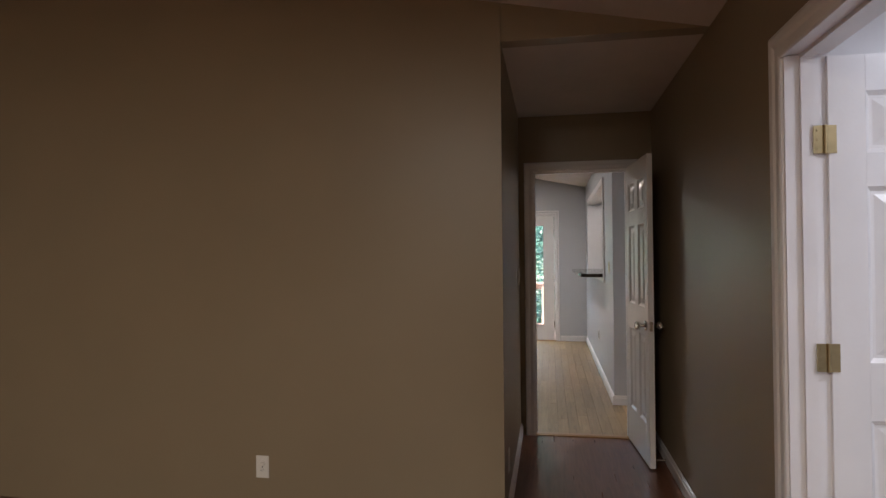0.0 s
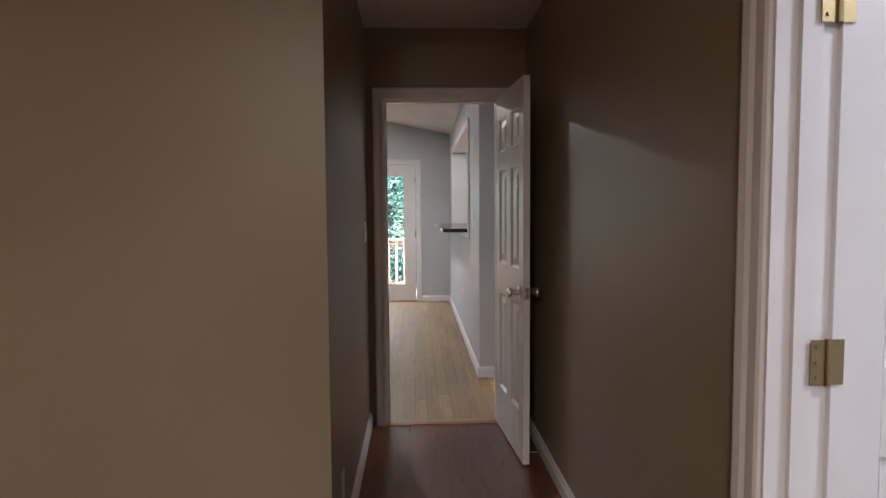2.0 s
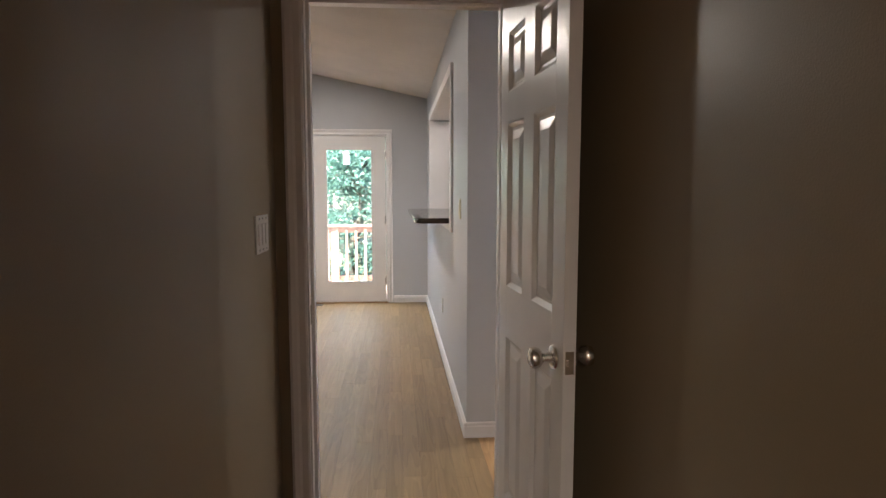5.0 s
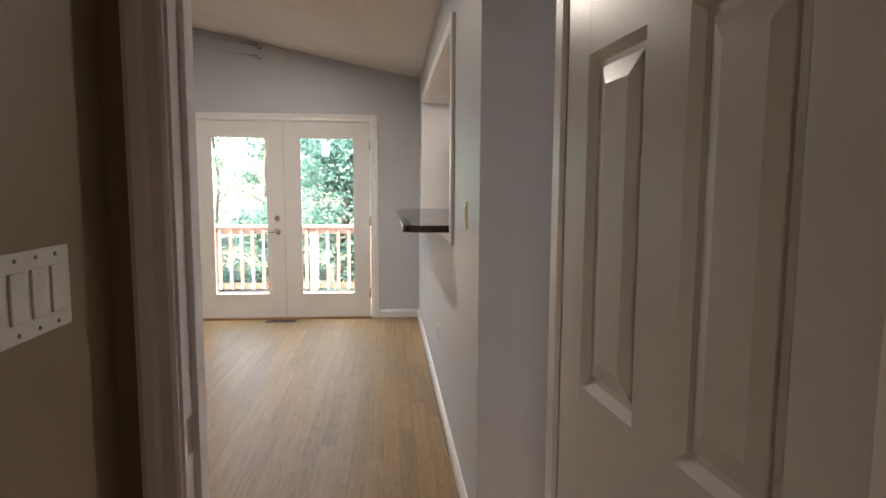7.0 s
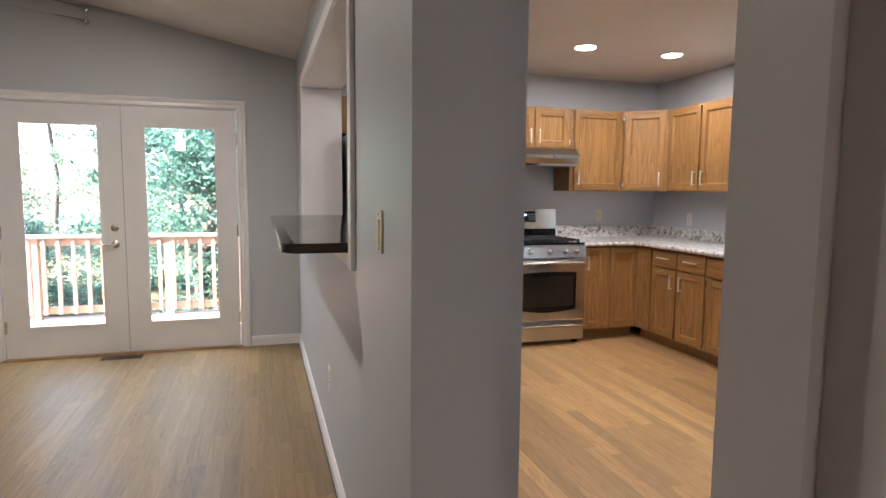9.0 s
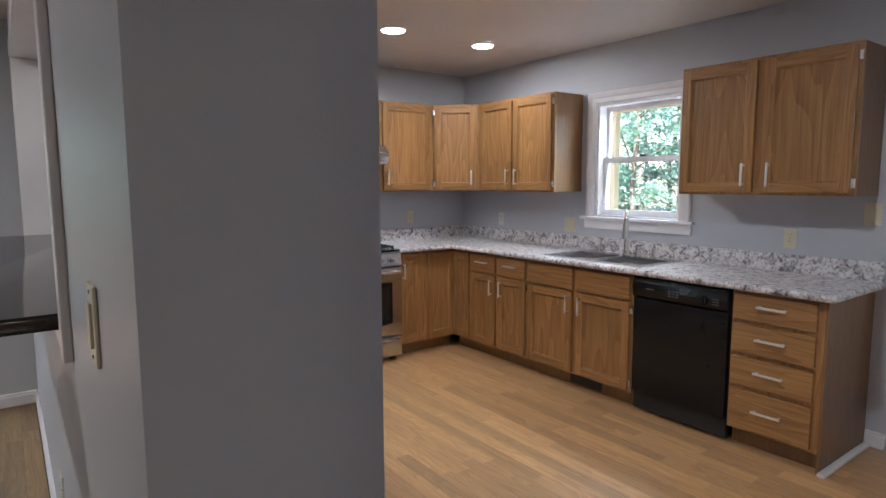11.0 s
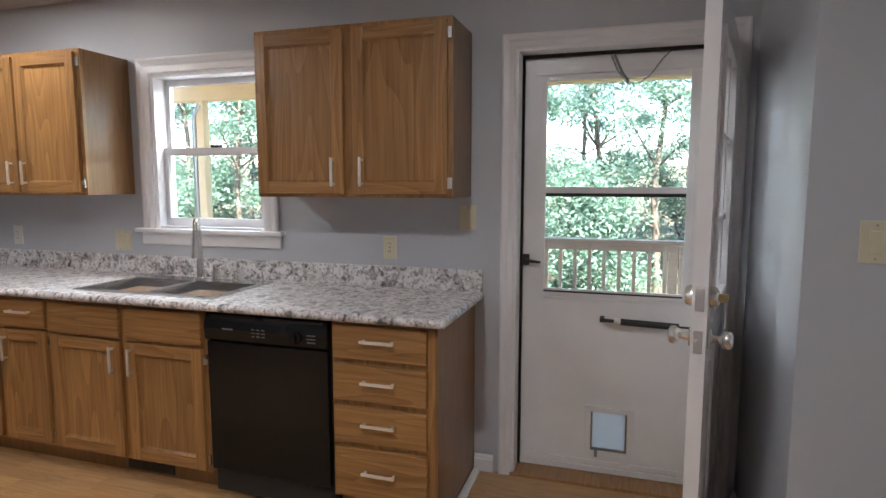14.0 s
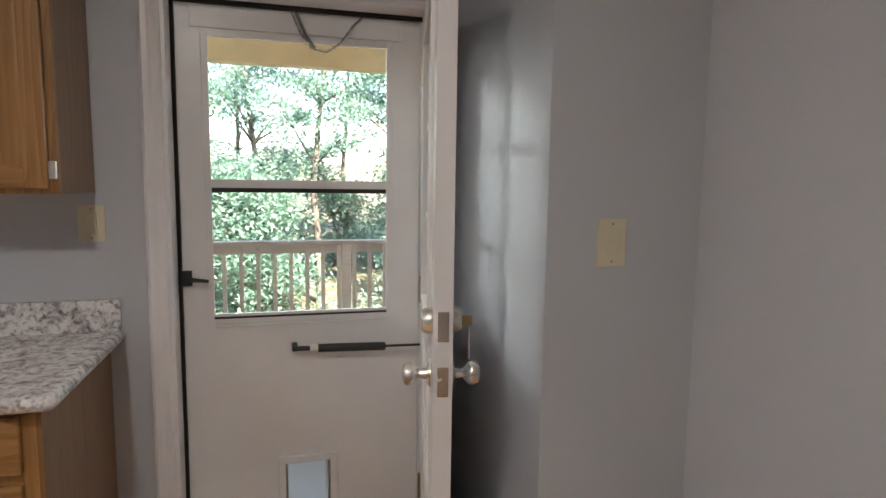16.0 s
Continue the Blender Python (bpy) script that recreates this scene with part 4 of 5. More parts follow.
# recessed lights
for i, (x, y) in enumerate(DOWN):
    l = thing("recessed_light", pose(x, y, KC), "lit white recessed ceiling light", "ceiling light", "recessed ceiling lights")
    bm = bmesh.new()
    turned(bm, [(0.088, 0.0), (0.088, -0.004), (0.078, -0.008), (0.074, -0.002)], pose(0, 0, 0), 28)
    done("rim", bm, WHITE, l)
    bm = bmesh.new()
    turned(bm, [(0.073, -0.006), (0.072, -0.009)], pose(0, 0, 0), 28)
    done("lens", bm, LED, l)
l = thing("recessed_light", pose(-0.48, 8.0, slope(-0.48) - 0.012, 0, 11.3, 0), "lit white recessed ceiling light", "ceiling light", "recessed ceiling lights")
bm = bmesh.new()
turned(bm, [(0.088, 0.0), (0.088, -0.004), (0.078, -0.008), (0.074, -0.002)], pose(0, 0, 0), 28)
done("rim", bm, WHITE, l)
bm = bmesh.new()
turned(bm, [(0.073, -0.006), (0.072, -0.009)], pose(0, 0, 0), 28)
done("lens", bm, LED, l)

# pass-through bar
br = thing("bar_top", pose(0, 0, 0), "polished black stone breakfast bar in the wall opening", "counter")
bm = bmesh.new()
x0, x1, y0, y1, r = 0.55, 1.115, P0 + 0.018, P1 - 0.018, 0.05
ol = [(x1, y0), (x1, y1)]
ol += [(x0 + r - r * math.sin(a), y1 - r + r * math.cos(a)) for a in [math.pi / 2 * i / 6 for i in range(7)]]
ol += [(x0 + r - r * math.cos(a), y0 + r - r * math.sin(a)) for a in [math.pi / 2 * i / 6 for i in range(7)]]
lo = [bm.verts.new((x, y, 1.136)) for x, y in ol]
hi = [bm.verts.new((x, y, 1.172)) for x, y in ol]
bm.faces.new(lo)
bm.faces.new(hi)
for i in range(len(ol)):
    bm.faces.new((lo[i], lo[(i + 1) % len(ol)], hi[(i + 1) % len(ol)], hi[i]))
es = [e for e in bm.edges if abs(e.verts[0].co.z - e.verts[1].co.z) < 0.001]
bmesh.ops.bevel(bm, geom=es, offset=0.010, segments=3, affect="EDGES", profile=0.5)
done("slab", bm, SLAB, br, smooth=True)


# ---- switches and outlets ----


def plate(m, kind, material, label, w=0.072, h=0.117, gangs=1):
    """A wall plate: local x across, -y into the room, z up."""
    w = w + 0.046 * (gangs - 1)
    p = thing("outlet" if kind == "outlet" else "light_switch", m, label, kind if kind == "outlet" else "light switch")
    box("plate", (-w / 2, w / 2, -0.006, 0, -h / 2, h / 2), material, p, 0.002)
    bm = bmesh.new()
    for g in range(gangs):
        cx = (g - (gangs - 1) / 2) * 0.046
        if kind == "outlet":
            for dz in (-0.02, 0.02):
                turned(bm, [(0.016, 0), (0.015, 0.003)], pose(cx, -0.006, dz, 90), 16)
        else:
            slab(bm, cx - 0.016, cx + 0.016, -0.010, -0.005, -0.033, 0.033, 0.002)
    done("socket" if kind == "outlet" else "rocker", bm, material, p)
    bm = bmesh.new()
    for g in range(gangs):
        cx = (g - (gangs - 1) / 2) * 0.046
        if kind == "outlet":
            for dz in (-0.02, 0.02):
                for dx in (-0.006, 0.006):
                    slab(bm, cx + dx - 0.001, cx + dx + 0.001, -0.0095, -0.0088, dz - 0.002, dz + 0.006)
        for dz in (-0.048, 0.048) if kind != "outlet" else (0,):
            rod(bm, (cx, -0.0058, dz), (cx, -0.0075, dz), 0.003, n=8)
    done("screw", bm, STEELD if kind != "outlet" else DARK, p)
    return p


plate(pose(-1.285, 3.40, 0.26), "outlet", PLATE, "white outlet on the tan wall")
plate(pose(0.0, 3.67, 0.27, 0, 0, 90), "outlet", PLATE, "white outlet low on the tan hall wall")
plate(pose(0.0, 4.825, 1.219, 0, 0, 90), "switch", PLATE, "white three-gang switch on the tan hall wall", gangs=3)
plate(pose(0.80, 6.435, 1.25, 0, 0, -90), "switch", IVORY, "ivory switch on the grey wall end")
plate(pose(0.80, 7.76, 0.42, 0, 0, -90), "outlet", PLATE, "white outlet on the grey wall")
plate(pose(XR, 7.05, 1.112, 0, 0, -90), "outlet", IVORY, "ivory outlet above the countertop")
plate(pose(XR, 6.64, 1.27, 0, 0, -90), "switch", IVORY, "ivory switch beside the side door", 0.08, 0.12)
plate(pose(XR, 8.755, 1.10, 0, 0, -90), "switch", IVORY, "ivory double switch above the countertop", gangs=2)
plate(pose(XR, 9.595, 1.11, 0, 0, -90), "outlet", PLATE, "white outlet above the countertop")
plate(pose(3.79, YB, 1.125), "outlet", IVORY, "ivory outlet above the countertop")
plate(pose(3.63, 5.232, 1.272, 0, 0, -90), "switch", IVORY, "ivory rocker switch on the grey wall", 0.08, 0.122)

# ---- kitchen window ----
casing("trim_window", pose(XR, W1 + 0.0, WZ0 - 0.02, 0, 0, -90), W1 - W0, WZ1 - WZ0 + 0.02, 0.088)
boxes("trim_window_stool", [(XR - 0.045, XR + 0.06, W0 - 0.125, W1 + 0.125, WZ0 - 0.035, WZ0 - 0.012), (XR - 0.016, XR + 0.001, W0 - 0.10, W1 + 0.10, WZ0 - 0.105, WZ0 - 0.035)], WHITE, bevel=0.004, **ST)
wn = thing("window_1", pose(0, 0, 0), "white double-hung window above the sink", "window", kind="structure")
boxes("frame", [(XR - 0.002, XR + 0.142, W0 - 0.002, W0 + 0.02, WZ0 - 0.012, WZ1), (XR - 0.002, XR + 0.142, W1 - 0.02, W1 + 0.002, WZ0 - 0.012, WZ1), (XR - 0.002, XR + 0.142, W0, W1, WZ1 - 0.02, WZ1 + 0.002), (XR + 0.06, XR + 0.142, W0, W1, WZ0 - 0.012, WZ0 + 0.006)], WHITE, wn)
MZ = 1.615
for nm, dx, z0, z1 in (("lower_sash", 0.055, WZ0 + 0.006, MZ + 0.02), ("upper_sash", 0.090, MZ - 0.02, WZ1 - 0.02)):
    a, b = XR + dx, XR + dx + 0.03
    f = boxes(nm, [(a, b, W0 + 0.02, W0 + 0.048, z0, z1), (a, b, W1 - 0.048, W1 - 0.02, z0, z1), (a, b, W0 + 0.048, W1 - 0.048, z0, z0 + 0.04), (a, b, W0 + 0.048, W1 - 0.048, z1 - 0.036, z1)], WHITE, wn)
    p = box("pane", (a + 0.012, a + 0.017, W0 + 0.048, W1 - 0.048, z0 + 0.04, z1 - 0.036), GLASS, f)
    p.visible_shadow = False
box("sash_lock", (XR + 0.045, XR + 0.075, 8.09, 8.15, MZ + 0.02, MZ + 0.034), IRON, wn, 0.004)

# ---- side door ----
casing("trim_side_door", pose(XR, S1 - 0.006, 0, 0, 0, -90), S1 - S0 - 0.012, SZ - 0.006, 0.064)
boxes("trim_side_jamb", [(XR - 0.004, XR + 0.144, S1 - 0.018, S1 + 0.002, 0, SZ - 0.018), (XR - 0.004, XR + 0.144, S0 - 0.002, S0 + 0.018, 0, SZ - 0.018), (XR - 0.004, XR + 0.144, S0 - 0.002, S1 + 0.002, SZ - 0.018, SZ + 0.002)], WHITE, **ST)
boxes("trim_side_weatherstrip", [(XR + 0.10, XR + 0.112, S1 - 0.030, S1 - 0.018, 0, SZ - 0.018), (XR + 0.10, XR + 0.112, S0 + 0.018, S1 - 0.018, SZ - 0.034, SZ - 0.018)], DARK, **ST)
box("trim_side_sill", (XR - 0.02, XR + 0.16, S0, S1, -0.006, 0.014), THRESH, bevel=0.003, **ST)
sdr = thing("storm_door", pose(XR + 0.118, S1 - 0.022, 0.016, 0, 0, -90), "white storm door with a split glass and pet flap", "door")
DW, DH = S1 - S0 - 0.044, SZ - 0.038
g0, g1, gz0, gz1, gm = 0.108, DW - 0.125, 0.905, 1.905, 1.385
px0, px1, pz0, pz1 = 0.345, 0.535, 0.105, 0.320
boxes("frame", [(0, g0, 0, 0.035, 0, DH), (g1, DW, 0, 0.035, 0, DH), (g0, g1, 0, 0.035, gz1, DH), (g0, px0, 0, 0.035, 0, gz0), (px1, g1, 0, 0.035, 0, gz0), (px0, px1, 0, 0.035, 0, pz0), (px0, px1, 0, 0.035, pz1, gz0)], WHITE_DOOR, sdr)
bm = bmesh.new()
for d in ((g0 - 0.018, g0 + 0.006, gz0 - 0.03, gz1 + 0.02), (g1 - 0.006, g1 + 0.018, gz0 - 0.03, gz1 + 0.02)):
    slab(bm, d[0], d[1], -0.008, 0.0, d[2], d[3], 0.002)
for d in ((gz1 - 0.006, gz1 + 0.02), (gm - 0.012, gm + 0.018), (gz0 - 0.03, gz0 + 0.006), (gz0 - 0.045, gz0 - 0.036)):
    slab(bm, g0 + 0.006, g1 - 0.006, -0.008, 0.0, d[0], d[1], 0.002)
done("glazing_frame", bm, WHITE_DOOR, sdr)
boxes("screen_bar", [(g0 + 0.004, g1 - 0.004, 0.002, 0.012, gm - 0.028, gm - 0.012), (g0 + 0.004, g1 - 0.004, -0.009, -0.002, gz0 - 0.012, gz0 - 0.004)], DARK, sdr)
bm = bmesh.new()
slab(bm, g0 - 0.05, g1 + 0.05, -0.006, 0.0, gz1 + 0.022, gz1 + 0.10, 0.002)
done("head_patch", bm, WHITE, sdr)
for z0, z1, y in ((gz0, gm, 0.012), (gm, gz1, 0.020)):
    p = box("pane", (g0, g1, y, y + 0.004, z0, z1), GLASS, sdr)
    p.visible_shadow = False
boxes("kick_rail", [(0.004, DW - 0.004, -0.010, 0.0, 0.0, 0.028), (0.01, DW - 0.01, -0.006, 0.0, 0.036, 0.060)], WHITE_DOOR, sdr, 0.002)
bm = bmesh.new()
for d in ((px0 - 0.018, px0 + 0.010, pz0 - 0.018, pz1 + 0.018), (px1 - 0.010, px1 + 0.018, pz0 - 0.018, pz1 + 0.018), (px0, px1, pz0 - 0.018, pz0 + 0.010), (px0, px1, pz1 - 0.010, pz1 + 0.018)):
    slab(bm, d[0], d[1], -0.014, 0.0, d[2], d[3], 0.003)
done("flap_frame", bm, WHITE_DOOR, sdr)
boxes("flap_seal", [(px0 + 0.010, px0 + 0.018, -0.010, 0.01, pz0 + 0.01, pz1 - 0.01), (px1 - 0.018, px1 - 0.010, -0.010, 0.01, pz0 + 0.01, pz1 - 0.01), (px0 + 0.010, px1 - 0.010, -0.010, 0.01, pz0 + 0.010, pz0 + 0.022), (px0 + 0.03, px0 + 0.045, -0.02, 0.0, pz0 - 0.02, pz0 + 0.012)], STEELD, sdr)
box("flap", (px0 + 0.018, px1 - 0.018, -0.004, 0.002, pz0 + 0.022, pz1 - 0.010), FLAP, sdr, 0.002)
bm = bmesh.new()
slab(bm, 0.008, 0.040, -0.022, 0.0, 1.02, 1.075, 0.003)
rod(bm, (0.03, -0.022, 1.048), (0.03, -0.045, 1.048), 0.008)
rod(bm, (0.028, -0.045, 1.048), (0.10, -0.045, 1.040), 0.009, 0.006)
done("latch_handle", bm, IRON, sdr)
bm = bmesh.new()
rod(bm, (0.48, -0.05, 0.775), (0.735, -0.05, 0.768), 0.016)
rod(bm, (0.735, -0.05, 0.768), (0.875, -0.045, 0.764), 0.005)
rod(bm, (0.395, -0.05, 0.778), (0.45, -0.05, 0.776), 0.009)
slab(bm, 0.385, 0.405, -0.055, 0.0, 0.768, 0.788)
done("closer", bm, IRON, sdr, smooth=True, label="black pneumatic closer tube")
bm = bmesh.new()
rod(bm, (0.45, -0.05, 0.776), (0.48, -0.05, 0.775), 0.015)
done("closer_label", bm, PLATE, sdr)
bm = bmesh.new()
pts = [Vector((0.40, -0.01, 2.00)), Vector((0.43, -0.02, 1.93)), Vector((0.47, -0.03, 1.875)), Vector((0.52, -0.03, 1.865)), Vector((0.57, -0.025, 1.90)), Vector((0.62, -0.02, 1.97)), Vector((0.66, -0.01, 2.01))]
for a, b in zip(pts, pts[1:]):
    k = 6
    for i in range(k):
        p0, p1 = a.lerp(b, i / k), a.lerp(b, (i + 0.8) / k)
        rod(bm, p0, p1, 0.0045 if i % 2 else 0.003, n=6)
for a, b in (((0.415, -0.01, 2.00), (0.45, -0.02, 1.92)), ((0.45, -0.02, 1.92), (0.48, -0.025, 1.878))):
    rod(bm, a, b, 0.006, n=8)
done("chain", bm, STEELD, sdr, label="grey wind chain")

# inner door with glass, standing open
idr = thing("entry_door", pose(XR - 0.012, S0 + 0.035, 0.016, 0, 0, 168.6), "open white entry door with nine panes and two knobs", "door")
IW, IH, IT = 0.885, 2.015, 0.044
h0, h1, v0, v1 = 0.13, IW - 0.13, 1.00, 1.88
boxes("frame", [(0, h0, 0, IT, 0, IH), (h1, IW, 0, IT, 0, IH), (h0, h1, 0, IT, v1, IH), (h0, h1, 0, IT, 0, 0.22), (h0, h1, 0, IT, 0.86, v0), ((h0 + h1) / 2 - 0.05, (h0 + h1) / 2 + 0.05, 0, IT, 0.22, 0.86)], WHITE_DOOR, idr)
for a, b in ((h0, (h0 + h1) / 2 - 0.05), ((h0 + h1) / 2 + 0.05, h1)):
    bm = bmesh.new()
    slab(bm, a, b, 0.012, 0.032, 0.22, 0.86)
    slab(bm, a + 0.05, b - 0.05, 0.005, 0.039, 0.27, 0.81, 0.006)
    done("panel", bm, WHITE_DOOR, idr)
bm = bmesh.new()
for i in (1, 2):
    x = h0 + (h1 - h0) * i / 3
    slab(bm, x - 0.011, x + 0.011, 0.004, 0.040, v0, v1, 0.003)
    z = v0 + (v1 - v0) * i / 3
    slab(bm, h0, h1, 0.006, 0.038, z - 0.011, z + 0.011, 0.003)
for a, b, c_, d_ in ((h0 - 0.015, h0 + 0.012, v0 - 0.015, v1 + 0.015), (h1 - 0.012, h1 + 0.015, v0 - 0.015, v1 + 0.015), (h0, h1, v0 - 0.015, v0 + 0.012), (h0, h1, v1 - 0.012, v1 + 0.015)):
    slab(bm, a, b, -0.010, IT + 0.010, c_, d_, 0.004)
done("muntin", bm, WHITE_DOOR, idr)
for i in range(3):
    for j in range(3):
        p = box("pane", (h0 + (h1 - h0) * i / 3 + 0.011, h0 + (h1 - h0) * (i + 1) / 3 - 0.011, 0.020, 0.024, v0 + (v1 - v0) * j / 3 + 0.011, v0 + (v1 - v0) * (j + 1) / 3 - 0.011), GLASS, idr)
        p.visible_shadow = False
knob(idr, pose(IW - 0.065, 0.0, 0.945, 90))
knob(idr, pose(IW - 0.065, IT, 0.945, -90))
for s, y in ((90, 0.0), (-90, IT)):
    bm = bmesh.new()
    turned(bm, [(0.033, 0), (0.033, 0.012), (0.028, 0.024), (0.020, 0.027)], pose(IW - 0.065, y, 1.075, s))
    done("deadbolt", bm, CHROME, idr, smooth=True)
boxes("latch_plate", [(IW - 0.0005, IW + 0.002, 0.009, 0.035, 0.91, 0.98), (IW - 0.0005, IW + 0.002, 0.009, 0.035, 1.04, 1.11)], CHROME, idr)
bm = bmesh.new()
slab(bm, IW - 0.07, IW - 0.06, IT + 0.026, IT + 0.052, 1.062, 1.088, 0.002)
done("key", bm, BRASS, idr)
bm = bmesh.new()
rod(bm, (IW - 0.065, IT + 0.045, 1.065), (IW - 0.065, IT + 0.045, 0.98), 0.002, n=6)
done("key_chain", bm, CHROME, idr)
for z in (0.22, 1.0, 1.80):
    bm = bmesh.new()
    rod(bm, (-0.006, -0.004, z - 0.05), (-0.006, -0.004, z + 0.05), 0.007)
    done("hinge", bm, BRASS, idr)

# strike plate on the hall jamb
boxes("trim_strike_plate", [(D0 + 0.0135, D0 + 0.016, 5.055, 5.085, 0.875, 0.945)], CHROME, **ST)
# floor register
rg2 = thing("floor_register", pose(-0.61, 10.04, 0.0), "dark metal floor register by the glazed doors", "floor vent")
bm = bmesh.new()
slab(bm, -0.15, 0.15, -0.05, 0.05, 0.0, 0.004, 0.001)
for i in range(17):
    slab(bm, -0.13 + i * 0.016, -0.122 + i * 0.016, -0.036, 0.036, 0.003, 0.007)
done("grille", bm, IRON, rg2)
# cable light wires with turnbuckles
for z, dz in ((slope(-0.78) - 0.05, 0.19), (slope(-0.78) - 0.15, 0.14)):
    w = thing("cable_wire", pose(-0.78, YB, z), "thin steel cable with a wall anchor", "cable", "pair of ceiling cables")
    bm = bmesh.new()
    turned(bm, [(0.026, 0), (0.026, 0.012), (0.016, 0.02), (0.013, 0.05)], pose(0, 0, 0, 90))
    done("anchor", bm, CHROME, w, smooth=True)
    bm = bmesh.new()
    e = Vector((-3.40, -0.65, 3.4 * dz * 0.62))
    rod(bm, (0, -0.05, 0), e, 0.0022, n=6)
    rod(bm, Vector((0, -0.05, 0)), Vector((0, -0.05, 0)).lerp(e, 0.055), 0.008, 0.005)
    done("cable", bm, STEELD, w)

# ---- outdoors ----
bm = bmesh.new()
bmesh.ops.create_grid(bm, x_segments=60, y_segments=60, size=400)
for v in bm.verts:
    r = max(0.0, math.hypot(v.co.x, v.co.y - 8) - 14)
    v.co.z = -2.4 + 0.10 * min(r, 60) + 0.4 * noise.noise(v.co * 0.05)
done("ground", bm, GROUND, **ST)
DZ = -0.10


def deck(name, x0, x1, y0, y1, along_x):
    d = thing(name, pose(0, 0, 0), "weathered wooden deck outside the doors", "deck", kind="structure")
    bm = bmesh.new()
    a, b = (y0, y1) if along_x else (x0, x1)
    while a < b:
        if along_x:
            slab(bm, x0, x1, a, a + 0.135, DZ - 0.03, DZ)
        else:
            slab(bm, a, a + 0.135, y0, y1, DZ - 0.03, DZ)
        a += 0.141
    tagged(done("deck_boards", bm, DECK, d), kind="stuff")
    boxes("joist", [(x0, x1, y, y + 0.04, DZ - 0.25, DZ - 0.03) for y in (y0, (y0 + y1) / 2, y1 - 0.04)], DECK, d)
    return d


deck("deck_north", -6, 8.2, YB + 0.16, 12.4, True)
deck("deck_east", XR + 0.16, 8.2, 1.0, YB + 0.16, False)


def railing(m, length, spacing, h, label, posts, timber):
    r = thing("deck_railing", m, label, "railing", "deck railings")
    boxes("top_rail", [(0, length, -0.07, 0.07, h - 0.035, h), (0, length, -0.02, 0.02, h - 0.12, h - 0.036)], timber, r, 0.004)
    box("bottom_rail", (0, length, -0.02, 0.02, 0.06, 0.14), timber, r)
    for p in posts:
        box("post", (p - 0.045, p + 0.045, -0.05, 0.05, -0.2, h - 0.036), timber, r, 0.004)
    b0 = None
    x = spacing / 2
    while x < length:
        if b0 is None:
            b0 = box("baluster", (-0.018, 0.018, -0.058, -0.021, 0.06, h - 0.05), timber, r, m=pose(x, 0, 0))
        else:
            o = new("baluster", b0.data)
            o.parent, o.matrix_basis = r, pose(x, 0, 0)
        x += spacing
    return r


railing(pose(-5.5, 12.3, DZ), 13.6, 0.145, 0.94, "weathered brown wooden railing along the deck", (0.1, 1.8, 3.6, 4.95, 7.2, 9.0, 10.8, 13.4), RAILW)
railing(pose(8.1, 12.2, DZ, 0, 0, -90), 11.0, 0.15, 0.95, "pale wooden railing along the side porch", (1.1, 3.4, 6.75, 9.0, 10.9), RAILG)
# porch roof on the east side
box("ceiling_porch", (XR + 0.14, 8.5, 0.5, 11.6, 2.86, 2.94), BEAM, **ST)
pb = thing("porch_beam", pose(0, 0, 0), "pale yellow painted porch beam on posts", "beam")
box("beam", (8.0, 8.14, 0.5, 11.6, 2.46, 2.86), BEAM, pb, 0.005)
for y in (11.1, 3.2):
    box("post", (8.01, 8.12, y - 0.055, y + 0.055, DZ, 2.46), BEAM, pb, 0.006)
dp = thing("downpipe", pose(8.05, 11.20, 0), "grey metal downpipe on the porch post", "downpipe")
bm = bmesh.new()
rod(bm, (0, 0, DZ), (0, 0, 2.25), 0.05)
rod(bm, (0, 0, 2.25), (0, -0.10, 2.42), 0.05)
done("pipe", bm, STEELD, dp, smooth=True)
# outside wall cladding and roof close the house
boxes("roof", [(-4.6, 1.1, -3.4, YB + 0.14, 3.75, 3.85), (1.1, XR + 0.14, -3.4, YB + 0.14, 2.95, 3.05)], SIDING, **ST)
boxes("eave_north", [(-4.6, XR + 0.3, YB + 0.14, YB + 0.5, 2.72, 2.80)], SIDING, **ST)
# hanging jar lantern
jl = thing("jar_lantern", pose(-0.235, 11.0, 1.77), "pale glass jar lantern hanging outside", "lantern")
bm = bmesh.new()
turned(bm, [(0.036, -0.05), (0.042, -0.045), (0.042, 0.05), (0.034, 0.062)], pose(0, 0, 0))
done("jar", bm, FLAP, jl, smooth=True)
bm = bmesh.new()
turned(bm, [(0.038, 0.062), (0.038, 0.085), (0.05, 0.088), (0.05, 0.115), (0.02, 0.12)], pose(0, 0, 0))
rod(bm, (0, 0, 0.12), (0, 0, 0.96), 0.004)
slab(bm, -0.03, 0.03, -0.75, 0.03, 0.95, 0.98)
done("cap", bm, STEEL, jl)


